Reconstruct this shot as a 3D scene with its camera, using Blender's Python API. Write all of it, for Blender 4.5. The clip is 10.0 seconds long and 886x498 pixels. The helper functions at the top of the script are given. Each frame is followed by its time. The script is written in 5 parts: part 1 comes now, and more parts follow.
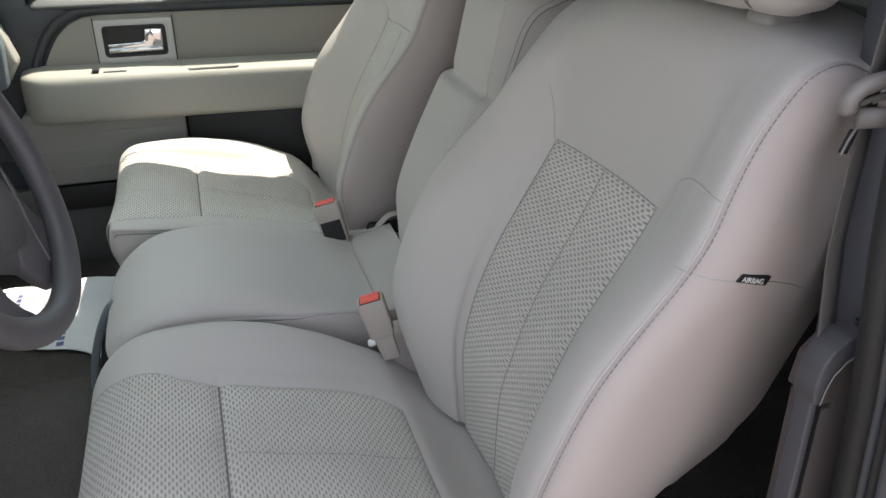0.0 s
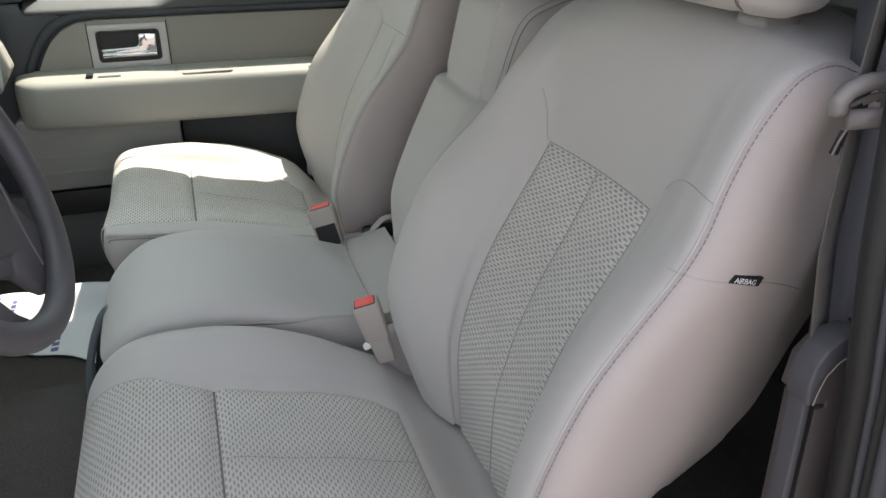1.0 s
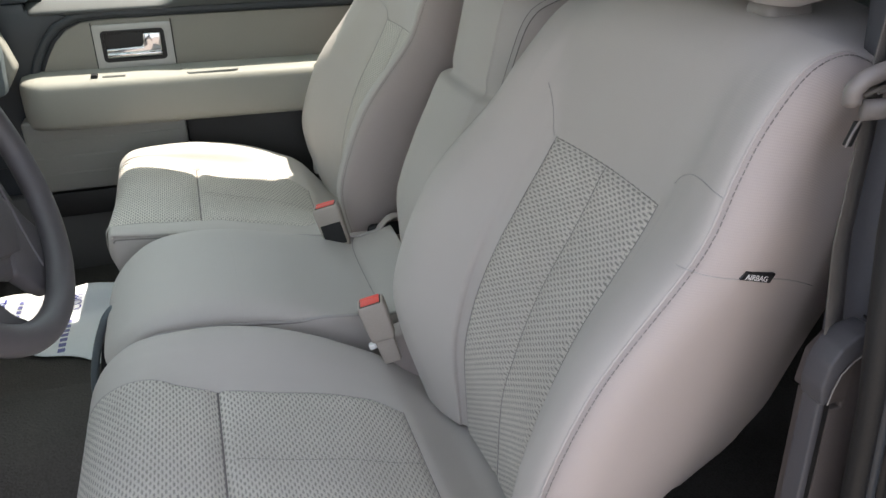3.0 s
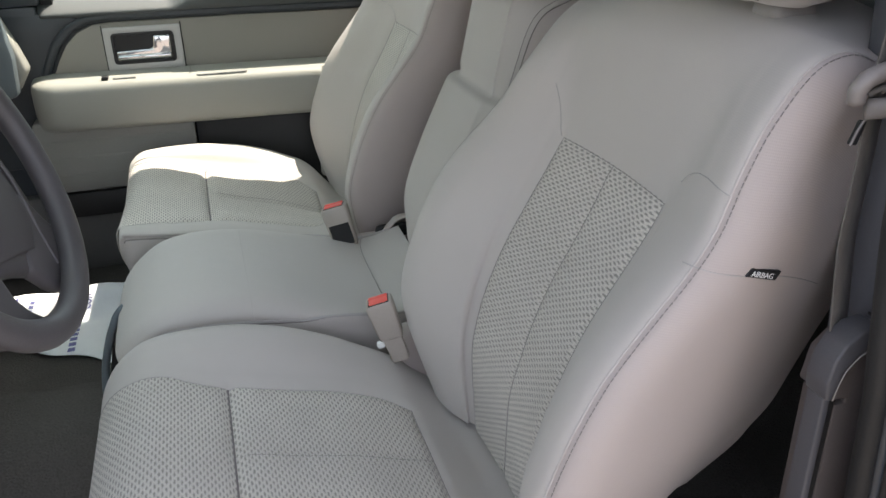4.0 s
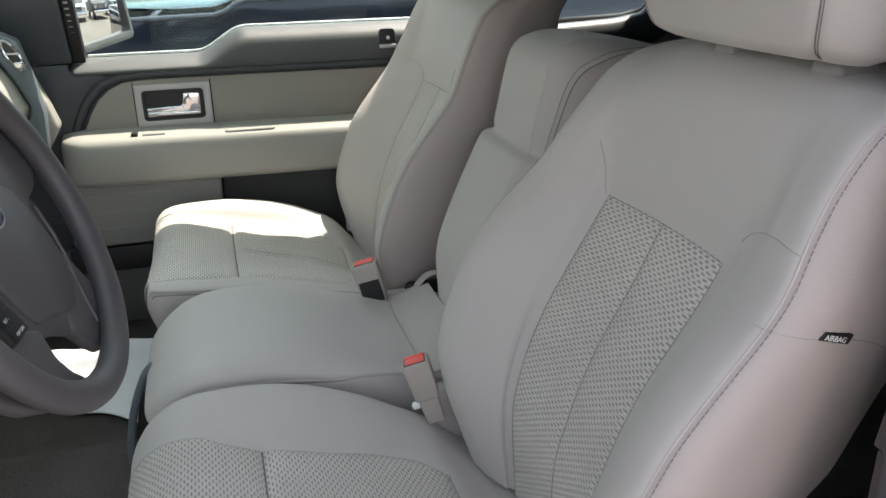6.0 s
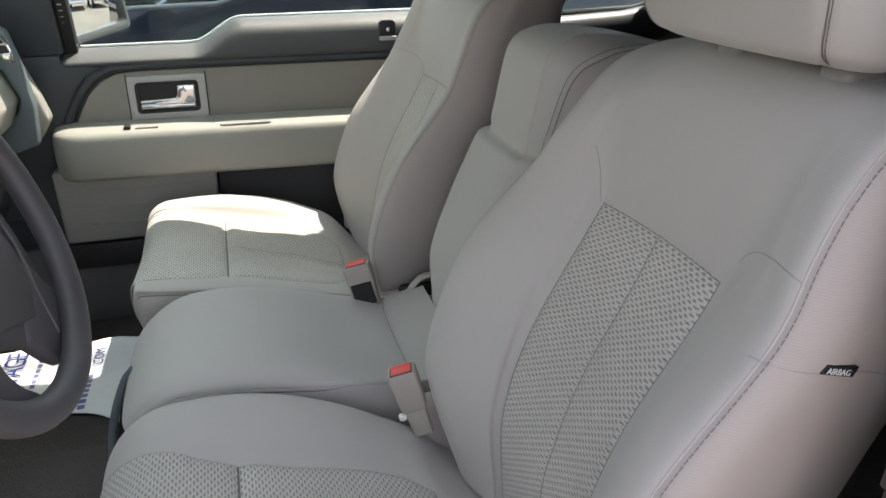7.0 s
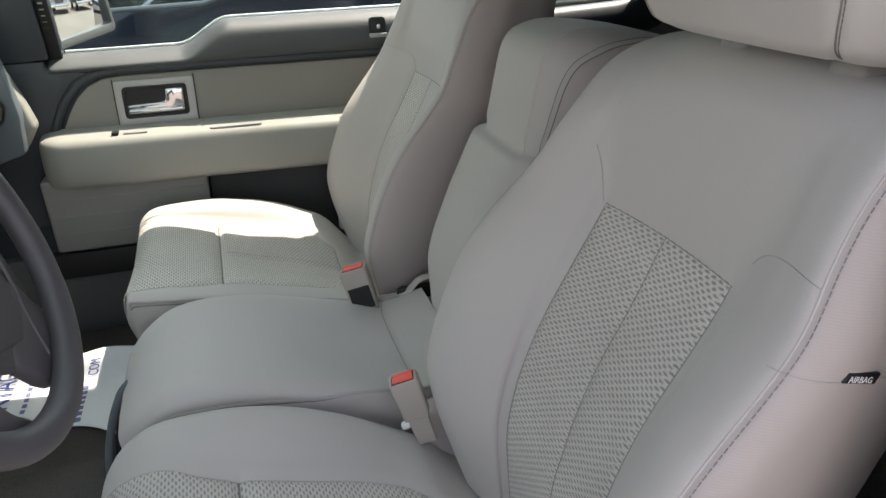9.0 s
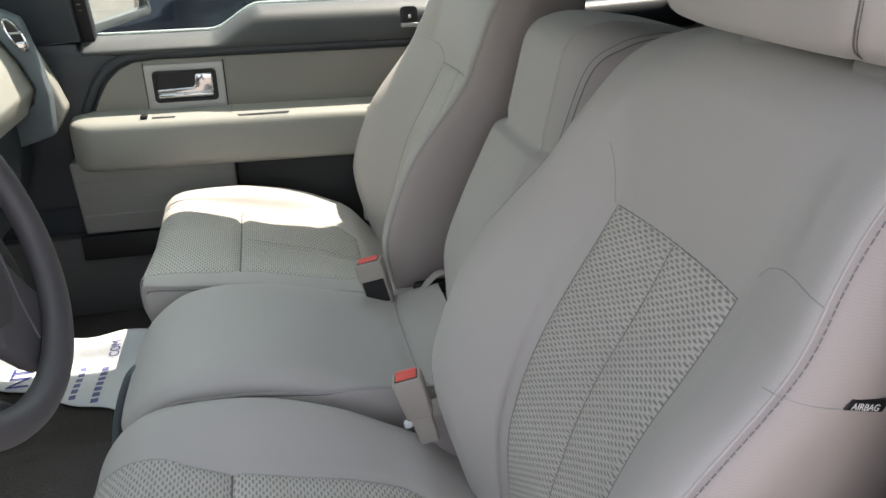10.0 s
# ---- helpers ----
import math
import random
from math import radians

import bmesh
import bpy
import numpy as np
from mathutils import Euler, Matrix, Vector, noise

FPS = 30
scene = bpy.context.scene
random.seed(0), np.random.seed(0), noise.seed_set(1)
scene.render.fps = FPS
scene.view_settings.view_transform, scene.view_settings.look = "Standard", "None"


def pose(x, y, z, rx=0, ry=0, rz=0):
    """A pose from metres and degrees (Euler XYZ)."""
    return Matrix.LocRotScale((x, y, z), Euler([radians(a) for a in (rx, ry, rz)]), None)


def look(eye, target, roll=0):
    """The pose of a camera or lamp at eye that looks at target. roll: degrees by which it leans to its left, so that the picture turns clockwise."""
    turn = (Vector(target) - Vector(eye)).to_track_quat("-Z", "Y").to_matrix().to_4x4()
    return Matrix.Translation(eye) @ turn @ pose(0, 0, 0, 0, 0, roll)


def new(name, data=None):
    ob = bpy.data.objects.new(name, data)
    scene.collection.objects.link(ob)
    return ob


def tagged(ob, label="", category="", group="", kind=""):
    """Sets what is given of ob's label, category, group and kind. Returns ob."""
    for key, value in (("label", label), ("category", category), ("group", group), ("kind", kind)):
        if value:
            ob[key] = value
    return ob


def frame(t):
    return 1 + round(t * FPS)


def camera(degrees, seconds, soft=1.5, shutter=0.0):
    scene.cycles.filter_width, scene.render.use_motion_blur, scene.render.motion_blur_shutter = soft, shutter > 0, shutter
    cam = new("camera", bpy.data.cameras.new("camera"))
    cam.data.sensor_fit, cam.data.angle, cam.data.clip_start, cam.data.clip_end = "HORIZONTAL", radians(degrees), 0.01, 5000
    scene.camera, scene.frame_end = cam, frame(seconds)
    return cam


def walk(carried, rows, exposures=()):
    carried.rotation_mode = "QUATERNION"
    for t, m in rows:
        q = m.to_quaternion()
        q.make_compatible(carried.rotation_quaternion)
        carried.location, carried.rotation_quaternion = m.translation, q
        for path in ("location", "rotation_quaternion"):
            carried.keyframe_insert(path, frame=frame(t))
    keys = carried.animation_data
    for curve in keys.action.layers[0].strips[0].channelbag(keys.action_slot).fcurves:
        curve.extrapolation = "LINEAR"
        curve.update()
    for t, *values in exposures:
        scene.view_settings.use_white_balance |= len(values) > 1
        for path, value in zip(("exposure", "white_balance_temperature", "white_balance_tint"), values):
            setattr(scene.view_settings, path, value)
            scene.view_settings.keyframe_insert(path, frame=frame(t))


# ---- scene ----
cam = camera(58.3, 10.0)
PATH = [
    (0, (0.022, -1.283, 1.655), (0.563, 0.439, 0.793), -0.1),
    (0.5, (0.02, -1.282, 1.654), (0.564, 0.439, 0.792), -0.3),
    (1, (0.024, -1.285, 1.655), (0.575, 0.437, 0.801), -0.3),
    (1.5, (0.029, -1.286, 1.655), (0.581, 0.441, 0.81), -0.5),
    (2, (0.034, -1.281, 1.653), (0.584, 0.447, 0.81), -0.6),
    (2.5, (0.035, -1.273, 1.648), (0.568, 0.453, 0.791), -0.9),
    (4, (0.027, -1.284, 1.647), (0.542, 0.451, 0.798), -1.1),
    (4.5, (0.011, -1.303, 1.637), (0.438, 0.488, 0.854), -1.2),
    (5, (-0.006, -1.283, 1.635), (0.46, 0.516, 0.896), -1.0),
    (5.5, (-0.028, -1.267, 1.641), (0.496, 0.527, 0.928), -1.2),
    (7, (0.04, -1.206, 1.647), (0.517, 0.587, 0.9), -0.8),
    (7.5, (0.032, -1.183, 1.654), (0.52, 0.612, 0.921), -1.4),
    (8, (0.025, -1.182, 1.656), (0.53, 0.605, 0.911), -1.9),
    (8.5, (0.031, -1.183, 1.656), (0.538, 0.597, 0.897), -1.9),
    (9, (0.042, -1.175, 1.653), (0.53, 0.607, 0.887), -2.2),
    (9.5, (0.065, -1.164, 1.647), (0.5, 0.624, 0.863), -2.3),
    (10, (0.096, -1.158, 1.645), (0.475, 0.644, 0.865), -1.4),
]
walk(cam, [(t, look(eye, target, roll)) for t, eye, target, roll in PATH], exposures=[(0.0, 2.36, 6820, 14.0), (2.5, 2.36, 6820, 14.0), (4.5, 2.38, 6820, 14.0), (5.5, 2.33, 6820, 14.0), (7.0, 2.21, 6820, 14.6), (10.0, 2.22, 6820, 14.6)])

# ---- world, sun ----
SUN_TO = Vector((0.400, 0.240, 0.875)).normalized()
world = bpy.data.worlds.new("sky")
scene.world = world
world.use_nodes = True
wn = world.node_tree
sky = wn.nodes.new("ShaderNodeTexSky")
sky.sky_type, sky.sun_disc = "NISHITA", False
sky.sun_elevation = math.asin(SUN_TO.z)
sky.sun_rotation = math.atan2(SUN_TO.x, SUN_TO.y)
sky.air_density, sky.dust_density, sky.ozone_density = 0.8, 2.0, 0.6
bg = wn.nodes["Background"]
bg.inputs["Strength"].default_value = 0.121
haze = wn.nodes.new("ShaderNodeHueSaturation")   # a hazy, paler sky
haze.inputs["Saturation"].default_value = 0.5
wn.links.new(sky.outputs[0], haze.inputs["Color"])
wn.links.new(haze.outputs[0], bg.inputs["Color"])
sun = new("sun", bpy.data.lights.new("sun", "SUN"))
sun.data.energy, sun.data.angle, sun.data.color = 2.2, radians(0.6), (1.0, 0.96, 0.85)
sun.matrix_world = look(SUN_TO * 20, (0, 0, 0))
# fill lamps added inside the windscreen and passenger's window, standing in for sky light
for nm, eye, target, wide, high, power in (("windscreen_fill", (-0.47, 0, 1.625), (-0.02, 0, 0.50), 1.36, 0.95, 0.48),
                                           ("side_window_fill", (0.22, 0.775, 1.69), (0.22, 0.25, 1.15), 0.90, 0.20, 0.18)):
    lamp = new(nm, bpy.data.lights.new(nm, "AREA"))
    lamp.data.shape, lamp.data.size, lamp.data.size_y = "RECTANGLE", wide, high
    lamp.data.energy, lamp.data.color = power, (0.78, 1.0, 0.965)
    lamp.matrix_world = look(eye, target)


# ---- materials ----
def mat(name, color, rough=0.6, metal=0.0, var=0.12, scale=60.0, bump=0.15, coarse=4.0, spec=0.5, dist=0.002, rvar=0.08):
    """A surface with variation at two scales and fine relief."""
    m = bpy.data.materials.new(name)
    m.use_nodes = True
    nt = m.node_tree
    b = nt.nodes["Principled BSDF"]
    tc = nt.nodes.new("ShaderNodeTexCoord")
    n1 = nt.nodes.new("ShaderNodeTexNoise")
    n1.inputs["Scale"].default_value, n1.inputs["Detail"].default_value = scale, 6
    n2 = nt.nodes.new("ShaderNodeTexNoise")
    n2.inputs["Scale"].default_value, n2.inputs["Detail"].default_value = coarse, 4
    nt.links.new(tc.outputs["Object"], n1.inputs["Vector"])
    nt.links.new(tc.outputs["Object"], n2.inputs["Vector"])
    mx = nt.nodes.new("ShaderNodeMath")
    mx.operation = "ADD"
    nt.links.new(n1.outputs[0], mx.inputs[0])
    nt.links.new(n2.outputs[0], mx.inputs[1])
    mr = nt.nodes.new("ShaderNodeMapRange")
    mr.inputs["From Min"].default_value, mr.inputs["From Max"].default_value = 0.5, 1.5
    mr.inputs["To Min"].default_value, mr.inputs["To Max"].default_value = 1 - var, 1 + var
    nt.links.new(mx.outputs[0], mr.inputs["Value"])
    col = nt.nodes.new("ShaderNodeVectorMath")
    col.operation = "SCALE"
    col.inputs[0].default_value = color
    nt.links.new(mr.outputs[0], col.inputs["Scale"])
    nt.links.new(col.outputs[0], b.inputs["Base Color"])
    rr = nt.nodes.new("ShaderNodeMapRange")
    rr.inputs["To Min"].default_value, rr.inputs["To Max"].default_value = max(0.005, rough - rvar), min(1, rough + rvar)
    nt.links.new(n2.outputs[0], rr.inputs["Value"])
    nt.links.new(rr.outputs[0], b.inputs["Roughness"])
    b.inputs["Metallic"].default_value = metal
    b.inputs["Specular IOR Level"].default_value = spec
    if bump:
        bp = nt.nodes.new("ShaderNodeBump")
        bp.inputs["Strength"].default_value, bp.inputs["Distance"].default_value = bump, dist
        nt.links.new(n1.outputs[0], bp.inputs["Height"])
        nt.links.new(bp.outputs[0], b.inputs["Normal"])
    return m


def woven(name, color, dark, pu, pv, du, dv, depth=0.0012, grain=0.06, ragged=0.0):
    """Cloth with a staggered lattice of small oval pits, their shadows painted in dark; the UV map is in metres."""
    m = mat(name, color, 0.85, 0, grain, 900, 0.0, 5, 0.25)
    nt = m.node_tree
    b = nt.nodes["Principled BSDF"]

    def op(kind, a, c=None):
        n = nt.nodes.new("ShaderNodeMath")
        n.operation = kind
        for k, v in enumerate((a, c)):
            if v is None:
                continue
            if isinstance(v, (int, float)):
                n.inputs[k].default_value = v
            else:
                nt.links.new(v, n.inputs[k])
        return n.outputs[0]

    uv = nt.nodes.new("ShaderNodeUVMap")
    sep = nt.nodes.new("ShaderNodeSeparateXYZ")
    nt.links.new(uv.outputs[0], sep.inputs[0])
    v = op("DIVIDE", sep.outputs[1], pv)
    row = op("FLOOR", v)
    fv = op("SUBTRACT", op("SUBTRACT", v, row), 0.5)
    half = op("MULTIPLY", op("MODULO", op("ABSOLUTE", row), 2), 0.5)
    u = op("ADD", op("DIVIDE", sep.outputs[0], pu), half)
    fu = op("SUBTRACT", op("FRACT", u), 0.5)
    d = op("SQRT", op("ADD", op("POWER", op("ABSOLUTE", op("DIVIDE", fu, du)), 2), op("POWER", op("ABSOLUTE", op("DIVIDE", fv, dv)), 2)))
    if ragged:
        rag = nt.nodes.new("ShaderNodeTexNoise")
        rag.inputs["Scale"].default_value = 650
        rtc = nt.nodes.new("ShaderNodeTexCoord")
        nt.links.new(rtc.outputs["Object"], rag.inputs["Vector"])
        d = op("ADD", d, op("MULTIPLY", op("SUBTRACT", rag.outputs[0], 0.5), ragged))
    pit = nt.nodes.new("ShaderNodeMapRange")
    pit.interpolation_type = "SMOOTHSTEP"
    pit.inputs["From Min"].default_value, pit.inputs["From Max"].default_value = 0.45, 1.35
    nt.links.new(d, pit.inputs["Value"])
    # the pits' small shadows are mixed into the base colour
    mix = nt.nodes.new("ShaderNodeMix")
    mix.data_type = "RGBA"
    src = b.inputs["Base Color"].links[0].from_socket
    nt.links.new(pit.outputs[0], mix.inputs["Factor"])
    mix.inputs[6].default_value = (*dark, 1)
    nt.links.new(src, mix.inputs[7])
    nt.links.new(mix.outputs[2], b.inputs["Base Color"])
    fine = nt.nodes.new("ShaderNodeTexNoise")
    fine.inputs["Scale"].default_value = 700
    tc = nt.nodes.new("ShaderNodeTexCoord")
    nt.links.new(tc.outputs["Object"], fine.inputs["Vector"])
    h = op("ADD", pit.outputs[0], op("MULTIPLY", fine.outputs[0], 0.4))
    bp = nt.nodes.new("ShaderNodeBump")
    bp.inputs["Strength"].default_value, bp.inputs["Distance"].default_value = 0.8, depth
    nt.links.new(h, bp.inputs["Height"])
    # soft unevenness of the padding beneath
    soft = nt.nodes.new("ShaderNodeTexNoise")
    soft.inputs["Scale"].default_value, soft.inputs["Detail"].default_value = 16, 2
    nt.links.new(tc.outputs["Object"], soft.inputs["Vector"])
    sb = nt.nodes.new("ShaderNodeBump")
    sb.inputs["Strength"].default_value, sb.inputs["Distance"].default_value = 0.3, 0.004
    nt.links.new(soft.outputs[0], sb.inputs["Height"])
    nt.links.new(sb.outputs[0], bp.inputs["Normal"])
    nt.links.new(bp.outputs[0], b.inputs["Normal"])
    b.inputs["Sheen Weight"].default_value = 0.15
    return m


def glass(name, color=(0.79, 0.865, 0.84), rough=0.0, tint=0.12):
    m = bpy.data.materials.new(name)
    m.use_nodes = True
    nt = m.node_tree
    nt.nodes.clear()
    out = nt.nodes.new("ShaderNodeOutputMaterial")
    t = nt.nodes.new("ShaderNodeBsdfTransparent")
    t.inputs[0].default_value = (*color, 1)
    g = nt.nodes.new("ShaderNodeBsdfGlossy")
    g.inputs["Roughness"].default_value = rough
    f = nt.nodes.new("ShaderNodeFresnel")
    f.inputs[0].default_value = 1.45
    mx = nt.nodes.new("ShaderNodeMixShader")
    nt.links.new(f.outputs[0], mx.inputs[0])
    nt.links.new(t.outputs[0], mx.inputs[1])
    nt.links.new(g.outputs[0], mx.inputs[2])
    nt.links.new(mx.outputs[0], out.inputs[0])
    return m


CLOTH = woven("plain_cloth", (0.497, 0.464, 0.433), (0.482, 0.450, 0.420), 0.0022, 0.0022, 0.3, 0.3, 0.00005)
SIDE = woven("side_cloth", (0.45, 0.397, 0.370), (0.435, 0.383, 0.357), 0.0018, 0.0024, 0.36, 0.3, 0.0001)
INSERT = woven("patterned_cloth", (0.62, 0.582, 0.530), (0.305, 0.288, 0.262), 0.0132, 0.0042, 0.33, 0.34, 0.0011, 0.28, 2.3)
FAINT = mat("faint_seam", (0.40, 0.385, 0.365), 0.85, 0, 0.1, 300, 0)
THREAD = mat("thread", (0.19, 0.17, 0.165), 0.8, 0, 0.1, 200, 0)
SEAM = mat("seam_shade", (0.27, 0.255, 0.24), 0.85, 0, 0.1, 300, 0)
PIPE = mat("seam_cloth", (0.42, 0.40, 0.385), 0.85, 0, 0.1, 400, 0.2)
DARK = mat("dark_trim_plastic", (0.039, 0.046, 0.054), 0.45, 0, 0.15, 500, 0.25, 6, 0.5, 0.0006)
UPPER = mat("upper_door_plastic", (0.044, 0.051, 0.053), 0.62, 0, 0.15, 500, 0.25, 6, 1.0, 0.0006)
BLACK = mat("black_plastic", (0.012, 0.012, 0.013), 0.5, 0, 0.2, 300, 0.1)
BEIGE = mat("light_trim_plastic", (0.315, 0.312, 0.280), 0.5, 0, 0.06, 500, 0.25, 5, 0.4, 0.0006)
PANEL = mat("accent_cloth", (0.275, 0.262, 0.235), 0.8, 0, 0.1, 600, 0.25, 5, 0.3, 0.0006)
MID = mat("mid_grey_plastic", (0.11, 0.108, 0.105), 0.5, 0, 0.1, 450, 0.25, 5, 0.4, 0.0006)
GREYP = mat("grey_trim_plastic", (0.285, 0.285, 0.265), 0.5, 0, 0.08, 450, 0.25, 5, 0.4, 0.0006)
LOOP = mat("taupe_guide_plastic", (0.21, 0.19, 0.18), 0.4, 0, 0.08, 300, 0.08)
POCKET = mat("warm_grey_plastic", (0.295, 0.292, 0.272), 0.55, 0, 0.1, 450, 0.25, 5, 0.4, 0.0006)
LOWER = mat("near_black_plastic", (0.030, 0.028, 0.026), 0.5, 0, 0.15, 450, 0.25, 5, 0.4, 0.0006)
TAUPE = mat("taupe_buckle_plastic", (0.40, 0.355, 0.31), 0.45, 0, 0.06, 300, 0.08)
RED = mat("red_plastic", (0.85, 0.105, 0.08), 0.35, 0, 0.06, 200, 0.03)
SILVER = mat("satin_silver", (0.44, 0.44, 0.43), 0.45, 0.4, 0.05, 300, 0.05)
CHROME = mat("chrome", (0.72, 0.72, 0.73), 0.10, 1.0, 0.04, 60, 0.0, rvar=0.03)
CARPET = mat("dark_carpet", (0.086, 0.079, 0.073), 0.95, 0, 0.4, 260, 0.9, 5, 0.1, 0.006)
PAPER = mat("white_paper", (0.90, 0.92, 0.93), 0.7, 0, 0.04, 40, 0.25, 6, 0.3, 0.004)
INK = mat("blue_ink", (0.05, 0.06, 0.28), 0.6, 0, 0.1, 100, 0)
INK_PALE = mat("pale_blue_ink", (0.17, 0.18, 0.40), 0.6, 0, 0.1, 100, 0)
WHITE = mat("white_label", (0.8, 0.8, 0.78), 0.6, 0, 0.04, 100, 0.05)
COVER = mat("grey_cover_plastic", (0.082, 0.081, 0.088), 0.45, 0, 0.1, 400, 0.2, 5, 0.4, 0.0006)
COVERT = mat("taupe_cover_plastic", (0.098, 0.084, 0.080), 0.5, 0, 0.1, 400, 0.2, 5, 0.4, 0.0006)
PILLAR = mat("grey_pillar_plastic", (0.080, 0.082, 0.092), 0.55, 0, 0.1, 400, 0.2, 5, 0.4, 0.0006)
COLLAR = mat("pale_collar_plastic", (0.30, 0.28, 0.265), 0.5, 0, 0.06, 300, 0.1)
WHEEL = mat("dark_grey_soft_plastic", (0.086, 0.080, 0.085), 0.48, 0, 0.12, 600, 0.3, 8, 0.5, 0.0006)
RUBBER = mat("rubber", (0.012, 0.012, 0.012), 0.65, 0, 0.2, 300, 0.2)
WEB = woven("belt_webbing", (0.15, 0.137, 0.125), (0.11, 0.10, 0.09), 0.0016, 0.0012, 0.4, 0.35, 0.0002)
NAVY = mat("dark_blue_car_paint", (0.016, 0.021, 0.031), 0.06, 0.0, 0.05, 300, 0.0, 3, 0.6, rvar=0.02)
BLUEGREY = mat("blue_grey_plastic", (0.13, 0.155, 0.175), 0.4, 0, 0.08, 300, 0.1)
VENTGREY = mat("blue_grey_dash_plastic", (0.13, 0.158, 0.172), 0.5, 0, 0.1, 400, 0.2, 5, 0.4, 0.0006)
GLASS = glass("windscreen_glass")
CLEAR = glass("side_window_glass", (0.88, 0.945, 0.935))
TINT = mat("dark_car_glass", (0.02, 0.028, 0.03), 0.03, 0, 0.05, 5, 0, 2, 0.8)
MIRROR = mat("mirror_glass", (0.85, 0.86, 0.86), 0.008, 1.0, 0.0, 5, 0, rvar=0.0)
GROUND = mat("sunlit_concrete", (0.175, 0.150, 0.126), 0.9, 0, 0.4, 6, 0.5, 0.7, 0.3, 0.01)
ROOFM = mat("headliner_cloth", (0.42, 0.40, 0.37), 0.9, 0, 0.06, 400, 0.2)
CARW = mat("white_car_paint", (0.7, 0.7, 0.7), 0.2, 0, 0.03, 50, 0)
EMBLEM = mat("blue_enamel", (0.014, 0.024, 0.062), 0.4, 0.0, 0.05, 100, 0)


# ---- mesh helpers ----
def empty(name, loc=(0, 0, 0)):
    e = new(name)
    e.location = loc
    e.empty_display_size = 0.05
    return e


def placed(ob):
    """The place in the world of a thing or part, by its chain of parents."""
    m = ob.matrix_parent_inverse @ ob.matrix_basis
    return placed(ob.parent) @ m if ob.parent is not None else ob.matrix_basis.copy()


def link_mesh(name, verts, faces, material, parent=None, label="", uvs=None, smooth=True):
    me = bpy.data.meshes.new(name)
    me.from_pydata([tuple(v) for v in verts], [], faces)
    if uvs is not None:
        layer = me.uv_layers.new(name="UVMap")
        for poly in me.polygons:
            for li in poly.loop_indices:
                layer.data[li].uv = uvs[me.loops[li].vertex_index]
    me.materials.append(material)
    if smooth:
        me.polygons.foreach_set("use_smooth", [True] * len(me.polygons))
    me.update()
    ob = new(name, me)
    if parent is not None:
        ob.parent = parent
        ob.matrix_parent_inverse = placed(parent).inverted()
    if label:
        ob["label"] = label
    return ob


def part(name, bm, material, parent=None, label="", smooth=True, angle=35):
    """Links a bmesh as one mesh object under a thing or a part."""
    bmesh.ops.recalc_face_normals(bm, faces=bm.faces)
    me = bpy.data.meshes.new(name)
    bm.to_mesh(me)
    bm.free()
    me.materials.append(material)
    if smooth:
        me.shade_smooth()
        me.set_sharp_from_angle(angle=radians(angle))
    ob = new(name, me)
    if parent is not None:
        ob.parent = parent
        ob.matrix_parent_inverse = placed(parent).inverted()
    if label:
        ob["label"] = label
    return ob


def box(lo, hi, bevel=0.004, seg=2, m=None, shear=None):
    bm = bmesh.new()
    bmesh.ops.create_cube(bm, size=1)
    for v in bm.verts:
        v.co = Vector([lo[k] + (v.co[k] + 0.5) * (hi[k] - lo[k]) for k in range(3)])
        if shear:
            v.co = shear(v.co)
    if bevel:
        bmesh.ops.bevel(bm, geom=bm.edges[:], offset=bevel, segments=seg, profile=0.5, affect="EDGES")
    if m is not None:
        bmesh.ops.transform(bm, matrix=m, verts=bm.verts)
    return bm


def prism(poly, d0, d1, axis="y", bevel=0.004, seg=2, warp=None):
    """A polygon in the plane across axis, from d0 to d1 along it. poly: pairs in the other two axes."""
    bm = bmesh.new()

    def co(p, d):
        a, b = p
        return {"y": (a, d, b), "x": (d, a, b), "z": (a, b, d)}[axis]
    lo = [bm.verts.new(co(p, d0)) for p in poly]
    hi = [bm.verts.new(co(p, d1)) for p in poly]
    bm.faces.new(lo)
    bm.faces.new(hi[::-1])
    for k in range(len(poly)):
        bm.faces.new((lo[k], hi[k], hi[(k + 1) % len(poly)], lo[(k + 1) % len(poly)]))
    bmesh.ops.recalc_face_normals(bm, faces=bm.faces)
    if bevel:
        bmesh.ops.bevel(bm, geom=bm.edges[:], offset=bevel, segments=seg, profile=0.5, affect="EDGES", clamp_overlap=True)
    if warp:
        for v in bm.verts:
            v.co = warp(v.co)
    return bm


def ring_prism(outer, inner, d0, d1, axis="y", bevel=0.003):
    """A frame: the polygon outer less the polygon inner, with the same count of corners."""
    bm = bmesh.new()

    def co(p, d):
        a, b = p
        return {"y": (a, d, b), "x": (d, a, b), "z": (a, b, d)}[axis]
    n = len(outer)
    vs = [[bm.verts.new(co(p, d)) for p in poly] for poly, d in ((outer, d0), (inner, d0), (inner, d1), (outer, d1))]
    for r in range(4):
        a, b = vs[r], vs[(r + 1) % 4]
        for k in range(n):
            bm.faces.new((a[k], a[(k + 1) % n], b[(k + 1) % n], b[k]))
    bmesh.ops.recalc_face_normals(bm, faces=bm.faces)
    if bevel:
        bmesh.ops.bevel(bm, geom=bm.edges[:], offset=bevel, segments=2, profile=0.5, affect="EDGES", clamp_overlap=True)
    return bm


